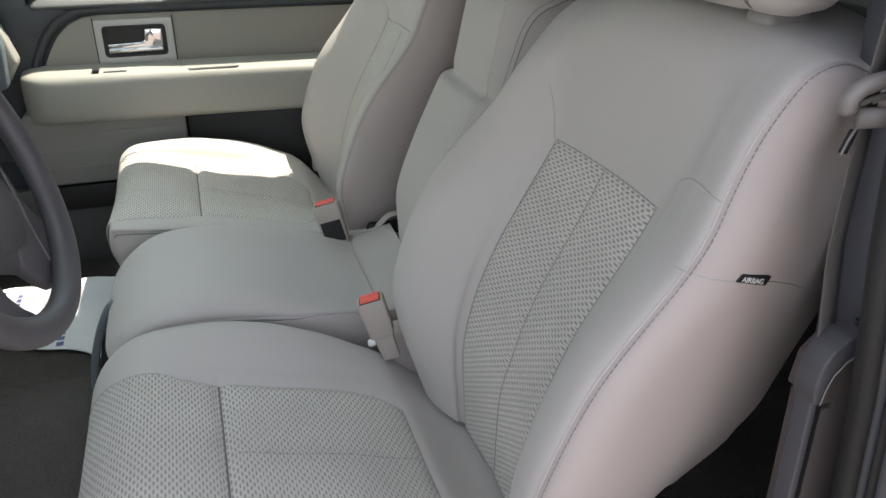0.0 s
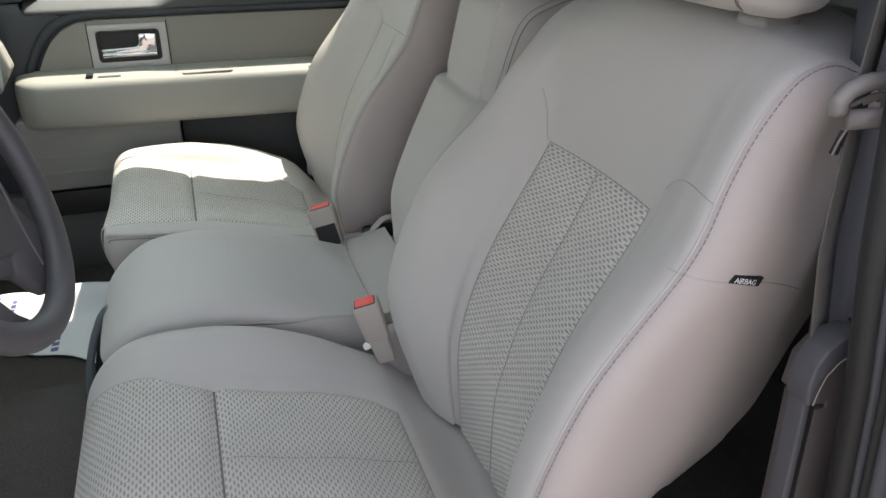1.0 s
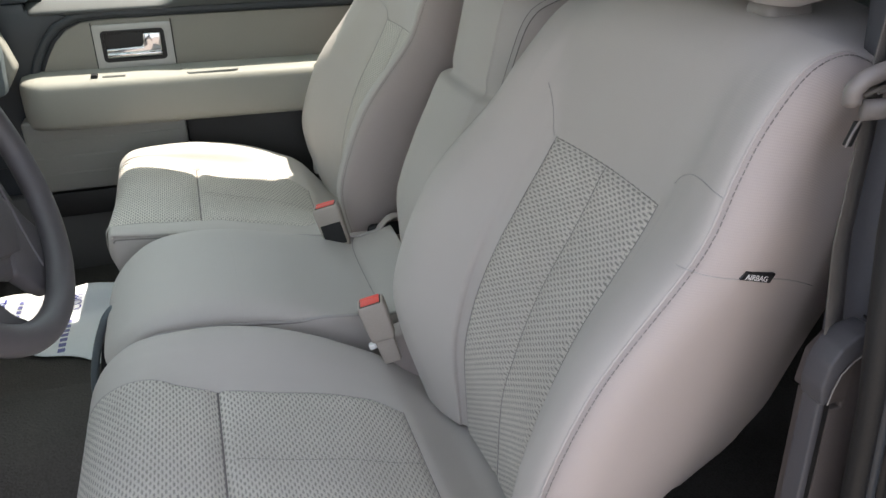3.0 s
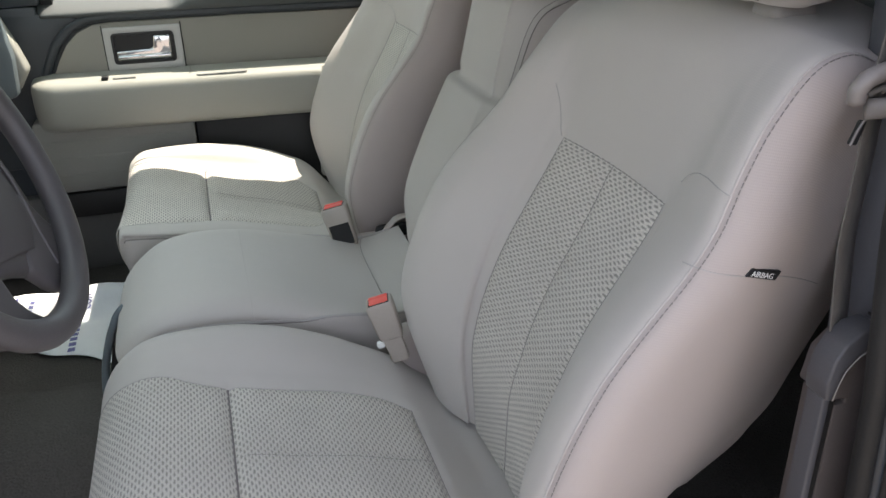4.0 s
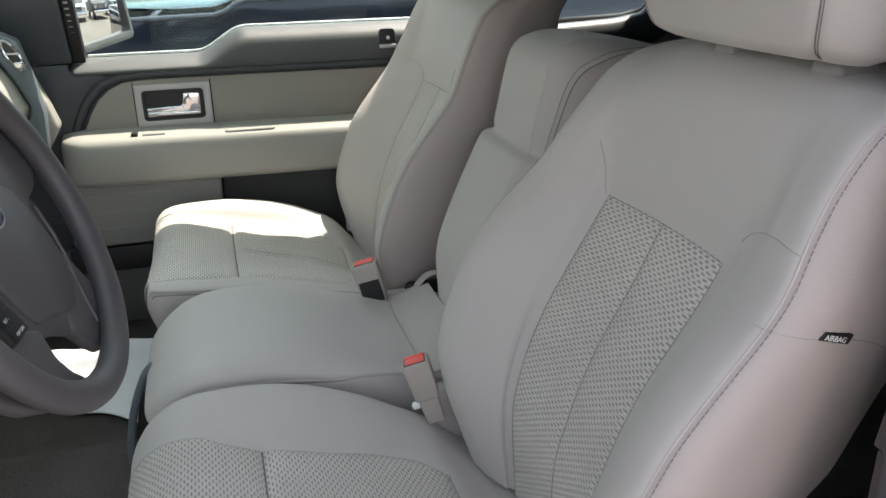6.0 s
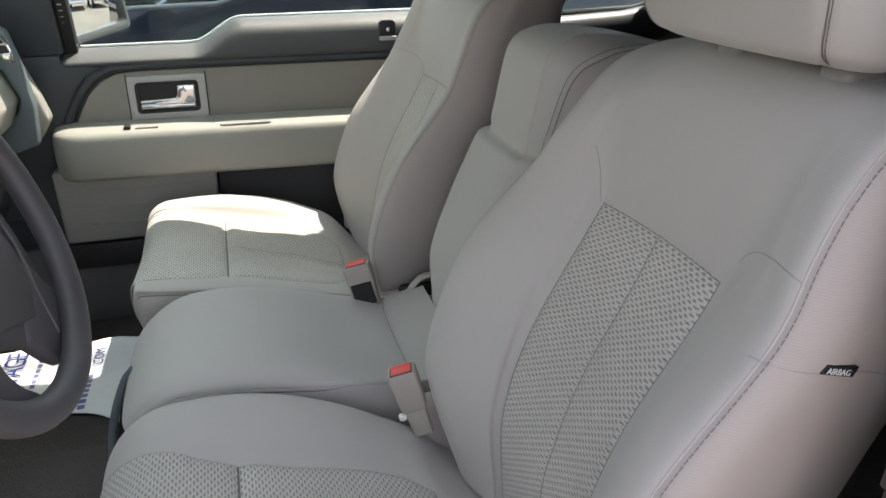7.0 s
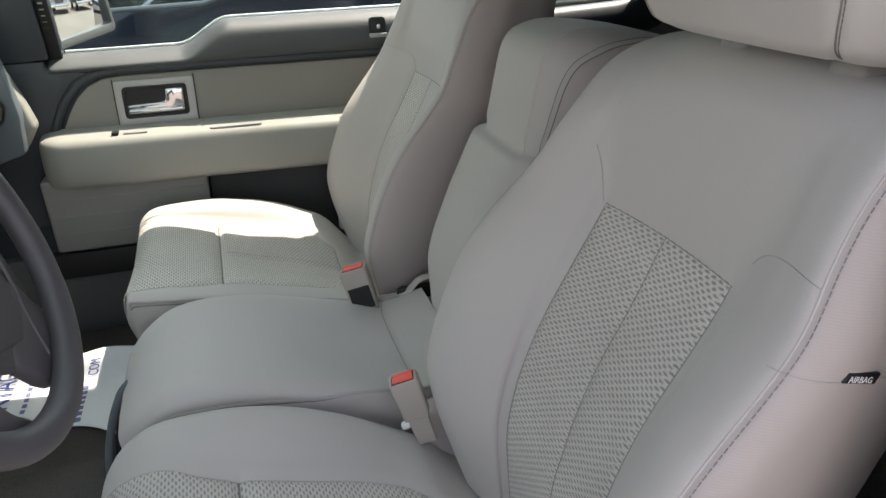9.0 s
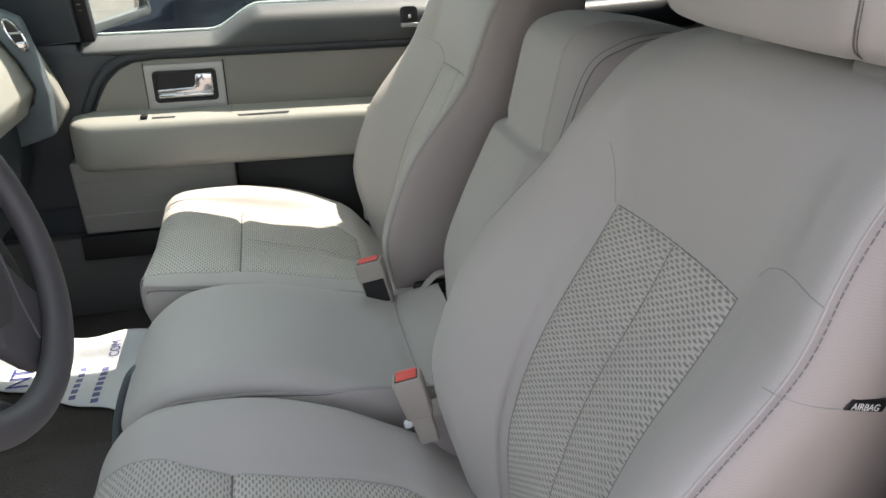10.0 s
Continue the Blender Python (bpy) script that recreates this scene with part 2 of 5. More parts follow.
def rrect(a0, b0, a1, b1, r, n=5):
    pts = []
    for cx, cy, s in ((a1 - r, b1 - r, 0), (a0 + r, b1 - r, 90), (a0 + r, b0 + r, 180), (a1 - r, b0 + r, 270)):
        for k in range(n + 1):
            a = radians(s + 90 * k / n)
            pts.append((cx + r * math.cos(a), cy + r * math.sin(a)))
    return pts


def tube_geo(path, r, n=8, closed=False, flat=None):
    """Vertices and faces of a tube along points. flat: (half width, half thickness, width direction) for a strap."""
    P = [Vector(p) for p in path]
    N = len(P)
    verts, faces = [], []
    up = None
    for i in range(N):
        t = (P[(i + 1) % N] - P[i - 1]) if closed else (P[min(i + 1, N - 1)] - P[max(i - 1, 0)])
        t.normalize()
        if flat:
            a = Vector(flat[2])
            a = (a - t * a.dot(t)).normalized()
        else:
            if up is None:
                up = Vector((0, 0, 1)) if abs(t.z) < 0.9 else Vector((1, 0, 0))
            a = (up - t * up.dot(t)).normalized()
            up = a
        b = t.cross(a)
        ra, rb = (flat[0], flat[1]) if flat else (r, r)
        for k in range(n):
            q = 2 * math.pi * k / n
            verts.append(P[i] + a * ra * math.cos(q) + b * rb * math.sin(q))
    for i in range(N if closed else N - 1):
        j = (i + 1) % N
        for k in range(n):
            l = (k + 1) % n
            faces.append((i * n + k, i * n + l, j * n + l, j * n + k))
    if not closed:
        faces.append(tuple(range(n))[::-1])
        faces.append(tuple((N - 1) * n + k for k in range(n)))
    return verts, faces


def tube(name, path, r, material, parent=None, label="", n=8, closed=False, flat=None):
    v, f = tube_geo(path, r, n, closed, flat)
    bm = bmesh.new()
    vs = [bm.verts.new(p) for p in v]
    for q in f:
        bm.faces.new([vs[k] for k in q])
    return part(name, bm, material, parent, label)


def spline(xs, ys, x):
    """Smooth interpolation through knots (non-uniform Hermite)."""
    xs, ys, x = np.asarray(xs, float), np.asarray(ys, float), np.asarray(x, float)
    h = np.diff(xs)
    s = np.diff(ys) / h
    d = np.zeros_like(ys)
    for k in range(1, len(xs) - 1):
        if s[k - 1] * s[k] > 0:
            w1, w2 = 2 * h[k] + h[k - 1], h[k] + 2 * h[k - 1]
            d[k] = (w1 + w2) / (w1 / s[k - 1] + w2 / s[k])
    d[0], d[-1] = s[0], s[-1]
    k = np.clip(np.searchsorted(xs, x, side="right") - 1, 0, len(xs) - 2)
    t = (x - xs[k]) / h[k]
    return (ys[k] * (1 + 2 * t) * (1 - t) ** 2 + h[k] * d[k] * t * (1 - t) ** 2
            + ys[k + 1] * t * t * (3 - 2 * t) + h[k] * d[k + 1] * t * t * (t - 1))


def smooth_curve(xs, ys, x):
    """Cubic through knots with averaged slopes, for round outlines."""
    xs, ys, x = np.asarray(xs, float), np.asarray(ys, float), np.asarray(x, float)
    h = np.diff(xs)
    s = np.diff(ys) / h
    d = np.concatenate(([s[0]], (s[:-1] * h[1:] + s[1:] * h[:-1]) / (h[1:] + h[:-1]), [s[-1]]))
    k = np.clip(np.searchsorted(xs, x, side="right") - 1, 0, len(xs) - 2)
    t = (x - xs[k]) / h[k]
    return (ys[k] * (1 + 2 * t) * (1 - t) ** 2 + h[k] * d[k] * t * (1 - t) ** 2
            + ys[k + 1] * t * t * (3 - 2 * t) + h[k] * d[k + 1] * t * t * (t - 1))


def spread(knots, counts):
    """Parameters between the knots, closer together at each knot."""
    out = []
    for a, b, n in zip(knots[:-1], knots[1:], counts):
        out += [a + (b - a) * (0.5 - 0.5 * math.cos(math.pi * k / n)) for k in range(n)]
    return out + [knots[-1]]


# ---- upholstered forms ----
class Loft:
    """A cushion: stations from front to back curve, each a ring of knots across (half width, depth)."""

    def __init__(self, yc, F, B, sections, warp=None):
        self.yc, self.n, self.warp = yc, len(F), warp
        self.F, self.B = np.array(F, float), np.array(B, float)
        self.S = np.array(sections, float)
        self.K = self.S.shape[1] - 1
        self.st = np.arange(self.n, dtype=float)

    def rows(self, vs):
        vs = np.asarray(vs, float)
        F = np.stack([smooth_curve(self.st, self.F[:, k], vs) for k in (0, 1)], -1)
        B = np.stack([smooth_curve(self.st, self.B[:, k], vs) for k in (0, 1)], -1)
        S = np.stack([np.stack([spline(self.st, self.S[:, k, c], vs) for c in (0, 1)], -1) for k in range(self.K + 1)], 1)
        return F, B, S

    def grid(self, vs, qs):
        F, B, S = self.rows(vs)
        T = np.linalg.norm(B - F, axis=1)
        N = (B - F) / T[:, None]
        P = np.zeros((len(vs), len(qs), 3))
        qs = np.asarray(qs, float)
        full = np.arange(-self.K, self.K + 1, dtype=float)
        for i in range(len(vs)):
            w = np.concatenate((-S[i, :0:-1, 0], S[i, :, 0]))
            d = np.concatenate((S[i, :0:-1, 1], S[i, :, 1]))
            d = np.where(d < 0.5, d, T[i] - (1 - d))
            W = smooth_curve(full, w, qs)
            D = smooth_curve(full, d, qs)
            P[i, :, 0] = F[i, 0] + N[i, 0] * D
            P[i, :, 1] = self.yc + W
            P[i, :, 2] = F[i, 1] + N[i, 1] * D
        return self.warp(P, qs, np.asarray(vs, float)) if self.warp else P

    def build(self, vcounts, qcounts, grooves=()):
        self.vs = np.array(spread(list(self.st), vcounts))
        half = spread(list(range(self.K + 1)), qcounts)
        self.qs = np.array([-q for q in half[:0:-1]] + half)
        P = self.grid(self.vs, self.qs)
        gv = np.gradient(P, axis=0)
        gq = np.gradient(P, axis=1)
        nrm = np.cross(gq, gv)
        nrm /= np.maximum(np.linalg.norm(nrm, axis=2, keepdims=True), 1e-9)
        mid = len(self.qs) // 2
        i0 = len(self.vs) // 2
        c = P.mean(axis=(0, 1))
        if np.dot(nrm[i0, mid], P[i0, mid] - c) < 0:
            nrm = -nrm
        self.nrm = nrm
        off = np.zeros(P.shape[:2])
        for kind, at, lo, hi, depth, width in grooves:
            if kind == "q":
                for a in ((at, -at) if at else (at,)):
                    j = int(np.argmin(abs(self.qs - a)))
                    dist = np.linalg.norm(P - P[:, j:j + 1], axis=2)
                    g = np.exp(-(dist / width) ** 2) * depth
                    fade = np.clip((self.vs - lo) / 0.15 + 1, 0, 1) * np.clip((hi - self.vs) / 0.15 + 1, 0, 1)
                    off = np.maximum(off, g * fade[:, None])
            else:
                i = int(np.argmin(abs(self.vs - at)))
                dist = np.linalg.norm(P - P[i:i + 1], axis=2)
                g = np.exp(-(dist / width) ** 2) * depth
                fade = np.clip((self.qs - lo) / 0.1 + 1, 0, 1) * np.clip((hi - self.qs) / 0.1 + 1, 0, 1)
                off = np.maximum(off, g * fade[None, :])
        self.P = P - nrm * off[:, :, None]
        ds = np.linalg.norm(np.diff(P, axis=1), axis=2)
        cum = np.concatenate((np.zeros((len(self.vs), 1)), np.cumsum(ds, axis=1)), axis=1)
        self.U = cum - cum[:, mid:mid + 1]
        dv = np.linalg.norm(np.diff(P[:, mid], axis=0), axis=1)
        self.V = np.concatenate(([0], np.cumsum(dv)))
        return self

    def mesh(self, name, inside, material, parent, label="", caps=False):
        """The faces whose middle (v, q) passes the test, as one mesh."""
        nv, nq = len(self.vs), len(self.qs)
        idx, verts, uvs, faces = {}, [], [], []

        def vid(i, j):
            key = (i, j)
            if key not in idx:
                idx[key] = len(verts)
                verts.append(self.P[i, j])
                uvs.append((self.U[i, j], self.V[i]))
            return idx[key]
        for i in range(nv - 1):
            for j in range(nq - 1):
                if inside((self.vs[i] + self.vs[i + 1]) / 2, (self.qs[j] + self.qs[j + 1]) / 2):
                    faces.append((vid(i, j), vid(i + 1, j), vid(i + 1, j + 1), vid(i, j + 1)))
        if caps:
            for i, rev in ((0, False), (nv - 1, True)):
                ring = [vid(i, j) for j in range(nq - 1)]
                c = len(verts)
                verts.append(self.P[i].mean(axis=0))
                uvs.append((0, self.V[i]))
                for a, b in zip(ring, ring[1:] + ring[:1]):
                    faces.append((a, b, c) if not rev else (b, a, c))
        return link_mesh(name, verts, faces, material, parent, label, uvs)

    def at(self, v, q, out=0.0):
        """A point on the finished surface."""
        i = int(np.clip(np.searchsorted(self.vs, v) - 1, 0, len(self.vs) - 2))
        j = int(np.clip(np.searchsorted(self.qs, q) - 1, 0, len(self.qs) - 2))
        a = np.clip((v - self.vs[i]) / (self.vs[i + 1] - self.vs[i]), 0, 1)
        b = np.clip((q - self.qs[j]) / (self.qs[j + 1] - self.qs[j]), 0, 1)

        def mix(A):
            return (A[i, j] * (1 - a) * (1 - b) + A[i + 1, j] * a * (1 - b) + A[i, j + 1] * (1 - a) * b + A[i + 1, j + 1] * a * b)
        return mix(self.P) + mix(self.nrm) * out

    def nearest(self, x, z, q0, q1, out=0.0):
        """The point of the surface, between two lines along it, that lies nearest to (x, z) seen from the side."""
        v, q, dv, dq = self.n / 2, (q0 + q1) / 2, self.n / 2, (q1 - q0) / 2
        for _ in range(7):
            best = min(((self.at(a, b), a, b) for a in np.linspace(v - dv, v + dv, 9) for b in np.linspace(q - dq, q + dq, 9)),
                       key=lambda e: (e[0][0] - x) ** 2 + (e[0][2] - z) ** 2)
            v, q, dv, dq = best[1], best[2], dv * .4, dq * .4
        return (x, best[0][1] + out * (1 if q0 > 0 else -1), z)

    def line(self, a, b, n=40, out=0.0):
        return [self.at(a[0] + (b[0] - a[0]) * k / n, a[1] + (b[1] - a[1]) * k / n, out) for k in range(n + 1)]


def resample(path, step):
    P = np.array(path)
    L = np.concatenate(([0], np.cumsum(np.linalg.norm(np.diff(P, axis=0), axis=1))))
    s = np.arange(0, L[-1], step)
    return np.stack([np.interp(s, L, P[:, k]) for k in range(3)], -1)


def stitches(path, name, parent, pitch=0.0048, length=0.0040, r=0.0005, material=THREAD):
    """A row of thread dashes along a line, in one mesh."""
    P = resample(path, pitch)
    verts, faces = [], []
    for a, b in zip(P[:-1], P[1:]):
        v, f = tube_geo([a, a + (b - a) * length / pitch], r, 5)
        o = len(verts)
        verts += v
        faces += [tuple(k + o for k in q) for q in f]
    return link_mesh(name, verts, faces, material, parent, "dark seam thread")


CY, BY = 0.455, 0.482   # middle of the seat cushions and of the backrests


def backrest(side, parent):
    """side: -1 for the driver's, 1 for the passenger's."""
    F = [(.315, .90), (.283, 1.02), (.283, 1.10), (.332, 1.225), (.418, 1.342), (.452, 1.41), (.482, 1.465), (.512, 1.50), (.555, 1.522), (.62, 1.532), (.69, 1.525)]
    B = [(.455, .90), (.52, 1.01), (.562, 1.085), (.612, 1.19), (.648, 1.295), (.672, 1.368), (.695, 1.418), (.715, 1.453), (.73, 1.482), (.74, 1.502), (.74, 1.515)]
    if side < 0:
        B = [(x + d, z) for (x, z), d in zip(B, (.140, .112, .092, .080, .078, .072, .056, .032, .014, .012, .012))]
    W = [.23, .268, .282, .286, .287, .287, .287, .286, .283, .276, .262]
    E = [.096, .107, .113, .120, .128, .128, .120, .112, .105, .095, .085]
    FT = [.12, .132, .140, .152, .168, .18, .185, .185, .18, .17, .16]
    R = [.030, .066, .085, .086, .058, .038, .020, .007, .0, .0, .0]
    if side > 0:
        F[3:5] = [(.334, 1.230), (.426, 1.353)]
        E = [e * .86 for e in E]
    # how far the flank tucks in halfway back and at the rear
    U = [.070, .064, .056, .047, .042, .042, .042, .042, .042, .042, .042] if side < 0 else [.013] * 11
    S = []
    for n, (w, e, ft, r, f, b, u) in enumerate(zip(W, E, FT, R, F, B, U)):
        t = math.dist(f, b)
        k = min(1, t / .2)
        S.append([(0, r), (e, r * .84), (ft, r * (.64 if n < 4 else .57)), (w - .066, r * (.03 if n < 4 else .13)), (w - .014, -.003 * k), (w, .045 * k), (w - u, .50 * t), (w - (u + .056 if side < 0 else .038), t - (.052 if side < 0 else .026) * k), (w - (.150 if side < 0 else .115), t), (0, t)])

    def warp(P, qs, vs):
        # the shoulder towards the middle of the cab is rounder
        t = np.clip(((P[..., 1] - side * BY) * -side - .06) / .21, 0, 1)
        u = np.clip((P[..., 2] - 1.40) / .11, 0, 1)
        o = np.clip(((P[..., 1] - side * BY) * side - .08) / .20, 0, 1)
        uo = np.clip((P[..., 2] - 1.35) / .10, 0, 1)
        P[..., 1] -= side * .010 * o * uo * uo * (3 - 2 * uo)
        ur = np.clip((P[..., 0] - .50) / .12, 0, 1)
        P[..., 2] -= .038 * o * o * ur * ur * (3 - 2 * ur) + (.022 * o * np.clip((P[..., 0] - .55) / .09, 0, 1) if side < 0 else 0)
        if side > 0:
            slim = np.clip((P[..., 2] - 1.36) / .13, 0, 1)
            slim = slim * slim * (3 - 2 * slim)
            P[..., 1] -= .055 * o * slim + .010 * o
            P[..., 0] -= .045 * np.clip((P[..., 0] - .54) / .16, 0, 1) * slim
            h = np.clip((P[..., 2] - 1.40) / .10, 0, 1)
            P[..., 2] += .032 * h * h * (3 - 2 * h)
        if side < 0:
            w = np.clip((P[..., 2] - 1.25) / .22, 0, 1)
            ts = np.clip(((P[..., 1] - side * BY) * -side - .01) / .27, 0, 1)
            ts = ts * ts * (3 - 2 * ts)
            P[..., 1] += .016 * np.clip((3.6 - vs) / 1.6, 0, 1)[:, None] * np.sin(np.clip(qs / 2, 0, 1) * math.pi)[None, :]   # the insert widens downwards on this side
            P[..., 1] += side * .068 * ts * w * w * (3 - 2 * w)
        P[..., 2] -= (.016 if side < 0 else .006) * t * t * (3 - 2 * t) * u * u * (3 - 2 * u)
        return P
    lo = Loft(side * BY, F, B, S, warp)
    lo.build([5, 6, 8, 9, 7, 6, 6, 6, 6, 5], [14, 8, 8, 9, 8, 10, 9, 4, 4],
             [("q", 1, 0, 4, .0045, .006), ("v", 4, -1, 1, .005, .007), ("q", 4, 0, 10, .0016, .005), ("q", 0, 0, 4, .0026, .005)])

    def is_insert(v, q):
        return v < 4 and abs(q) < 1
    cover = lo.mesh("cover", lambda v, q: abs(q) < 4 and not is_insert(v, q), CLOTH, parent, "smooth grey cloth backrest cover")
    lo.mesh("insert", is_insert, INSERT, parent, "honeycomb-patterned grey cloth panel")
    lo.mesh("side_panel", lambda v, q: q <= -4 and q > -7.5, SIDE, parent, "finely ribbed taupe side cloth")
    lo.mesh("side_panel", lambda v, q: q >= 4 and q < 7.5, SIDE, parent, "finely ribbed taupe side cloth")
    lo.mesh("back_panel", lambda v, q: abs(q) >= 7.5, GREYP, parent)
    for s in (-1, 1):
        tube("piping", lo.line((0.2, s * 3.97), (9.9, s * 3.97), 120, .0001), .0012, CLOTH, parent, n=8)
        stitches(lo.line((0.2, s * 4.13), (9.9, s * 4.13), 160, .0006), "stitching", parent, .0066, .0046, .0006, SEAM)
        tube("seam", lo.line((0, s * 1.0), (4, s * 1.0), 60, .0002), .0007, SEAM, parent, "dark seam thread", n=6)
    tube("seam", lo.line((0, 0), (3.98, 0), 60, .0002), .0007, SEAM, parent, "dark seam thread", n=6)
    stitches(lo.line((3.99, -1), (3.99, 1), 60, .0002), "stitching", parent, .0055, .0042, .0006, SEAM)
    # the short seam that runs up from the inner corner of the insert, and the tuck beside the outer bolster
    for k in (-1, 1):
        if k * side < 0 and side < 0:
            arc = [lo.at(4 + .85 * a, 1.06 + 1.08 * a ** 1.15, .0002) for a in np.linspace(0, 1, 30)]
        elif k * side < 0:
            arc = [lo.at(4 + 1.12 * math.sin(a * 1.85), k * (1 + .05 * a + 2.7 * a ** 2.4), .0001) for a in np.linspace(0, .46, 30)]
        elif side > 0:
            arc = [lo.at(4 + .48 * math.sin(a * 1.85), k * (1 + .05 * a + 2.7 * a ** 2.4), .0002) for a in np.linspace(0, 1, 40)]
        else:
            arc = [lo.at(4 + .78 * max(0, 1 - ((2.3 - 2.85 * a) / 2.3) ** 2) ** .6, k * (1.1 + 2.85 * a), .0002) for a in np.linspace(.12, 1, 50)]
        tube("seam", arc, .0006, FAINT, parent, "faint curved seam", n=6)
    return lo


def cushion(side, parent):
    F = [(-.170, .93), (-.179, .962), (-.166, .998), (-.138, 1.030), (-.092, 1.050), (-.0, 1.050), (.075, 1.034), (.145, 1.007), (.205, .975), (.255, .946), (.32, .896), (.41, .89)]
    B = [(-.160, .905), (-.145, .87), (-.125, .855), (-.10, .85), (-.06, .845), (.0, .84), (.07, .84), (.14, .84), (.20, .84), (.25, .84), (.32, .84), (.41, .86)]
    if side > 0:
        F[:5] = [(-.135, .905), (-.157, .945), (-.168, .990), (-.157, 1.026), (-.116, 1.048)]
    W = [.240, .250, .257, .261, .264, .266, .268, .268, .266, .262, .255, .245]
    E = [.164, .164, .160, .152, .144, .136, .137, .138, .137, .112, .10, .10]
    if side > 0:
        E[:9] = [.19, .19, .19, .185, .172, .160, .158, .154, .148]
    R = [.0, .0, .0, .002, .008, .038, .043, .034, .024, .014, .006, .0]
    S = []
    for w, e, r, f, b in zip(W, E, R, F, B):
        t = math.dist(f, b)
        k = min(1, t / .15)
        S.append([(0, r), (e, r * .95), (w - .065, r * .28), (w - .028, 0), (w - .008, .012 * k), (w, .05 * k), (w - .004, .55 * t), (w - .02, t - .015 * k), (w - .06, t), (0, t)])
    
    def warp(P, qs, vs):
        if side > 0:
            # its flank by the middle of the cab stands in, with a straight welt along the top
            top = np.clip((P[..., 2] - .86) / .10, 0, 1)
            out = np.clip(P[..., 1] - CY, 0, 1)
            P[..., 2] += (.045 * out + .030 * np.clip(out / .15, 0, 1) * np.clip((P[..., 0] - .04) / .24, 0, 1)) * top
            P[..., 1] += .026 * (np.clip(-qs, 0, 4)[None, :] / 4) ** 2
            j = int(np.argmin(abs(qs + 4)))
            level = np.interp(P[:, j, 0], (-.17, .036, .22, .40), (1.036, 1.013, .966, .94))[:, None]
            late = np.clip((vs - 2.1) / .8, 0, 1)[:, None]
            drop = (level - P[:, j:j + 1, 2]) * late
            q = qs[None, :]
            on_top = np.clip(-q, 0, 1) * late * (q >= -4.001)
            crown = .004 * np.sin(np.clip((-q - 1) / 3, 0, 1) * math.pi)
            P[..., 2] = np.where(q >= -4.001, P[..., 2] * (1 - on_top) + (level + crown) * on_top, P[..., 2] + drop * np.clip(1 - (-q - 4) / 3, 0, 1))
            fore = np.clip(-q, 0, 1) * np.clip((-.05 - P[..., 0]) / .09, 0, 1) * np.clip((P[..., 2] - .93) / .06, 0, 1)
            far = np.clip((q + 2.5) / 2.5, 0, 1) * np.clip((-.03 - P[..., 0]) / .09, 0, 1) * np.clip((P[..., 2] - .95) / .06, 0, 1)
            P[..., 0] -= .008 * fore + .011 * far
        return P
    lo = Loft(side * CY, F, B, S, warp)
    lo.build([4, 5, 6, 7, 9, 9, 8, 8, 7, 6, 5], [14, 9, 8, 6, 6, 5, 4, 4, 4],
             [("q", 1, 4.4, 9, .004, .006), ("v", 5, -1, 1, .009, .008), ("q", 4, 3.8, 11, .0025, .005), ("v", 9, -1, 1, .004, .006), ("q", 0, 5, 9, .0015, .004)])

    def is_insert(v, q):
        return v < 9 and abs(q) < 1
    lo.mesh("cover", lambda v, q: abs(q) < 4 and not is_insert(v, q), CLOTH, parent, "smooth grey cloth cushion cover")
    lo.mesh("insert", lambda v, q: is_insert(v, q) and v < 5, INSERT, parent, "honeycomb-patterned grey cloth panel")
    lo.mesh("insert", lambda v, q: is_insert(v, q) and v >= 5, INSERT, parent, "honeycomb-patterned grey cloth panel")
    lo.mesh("side_panel", lambda v, q: abs(q) >= 4, CLOTH, parent, caps=True)
    for s in (-1, 1):
        welt = side > 0 and s < 0
        tube("piping", lo.line((2.75 if welt else 3.5, s * 4.0), (10.5, s * 4.0), 100, .0012 if welt else .0006), .0042 if welt else .0018, CLOTH, parent, n=8)
        if welt:
            tube("seam", lo.line((2.75, -4.28), (10.5, -4.28), 100, .0002), .0016, SEAM, parent, "dark seam thread", n=6)
        tube("seam", lo.line((0, s * 1.0), (9, s * 1.0), 90, .0002), .0006, FAINT, parent, "dark seam thread", n=6)
    tube("seam", lo.line((5, -1), (5, 1), 50, .0002), .0014, THREAD, parent, "dark seam thread", n=6)
    tube("seam", lo.line((9, -1), (9, 1), 50, .0002), .0006, THREAD, parent, "dark seam thread", n=6)
    # stitched groove that divides the rear panel lengthwise, turned in at its front end
    stitches(lo.line((5.1, side * .10), (8.95, side * .10), 50, .0004), "stitching", parent, .006, .0045, .0005, SEAM)
    return lo


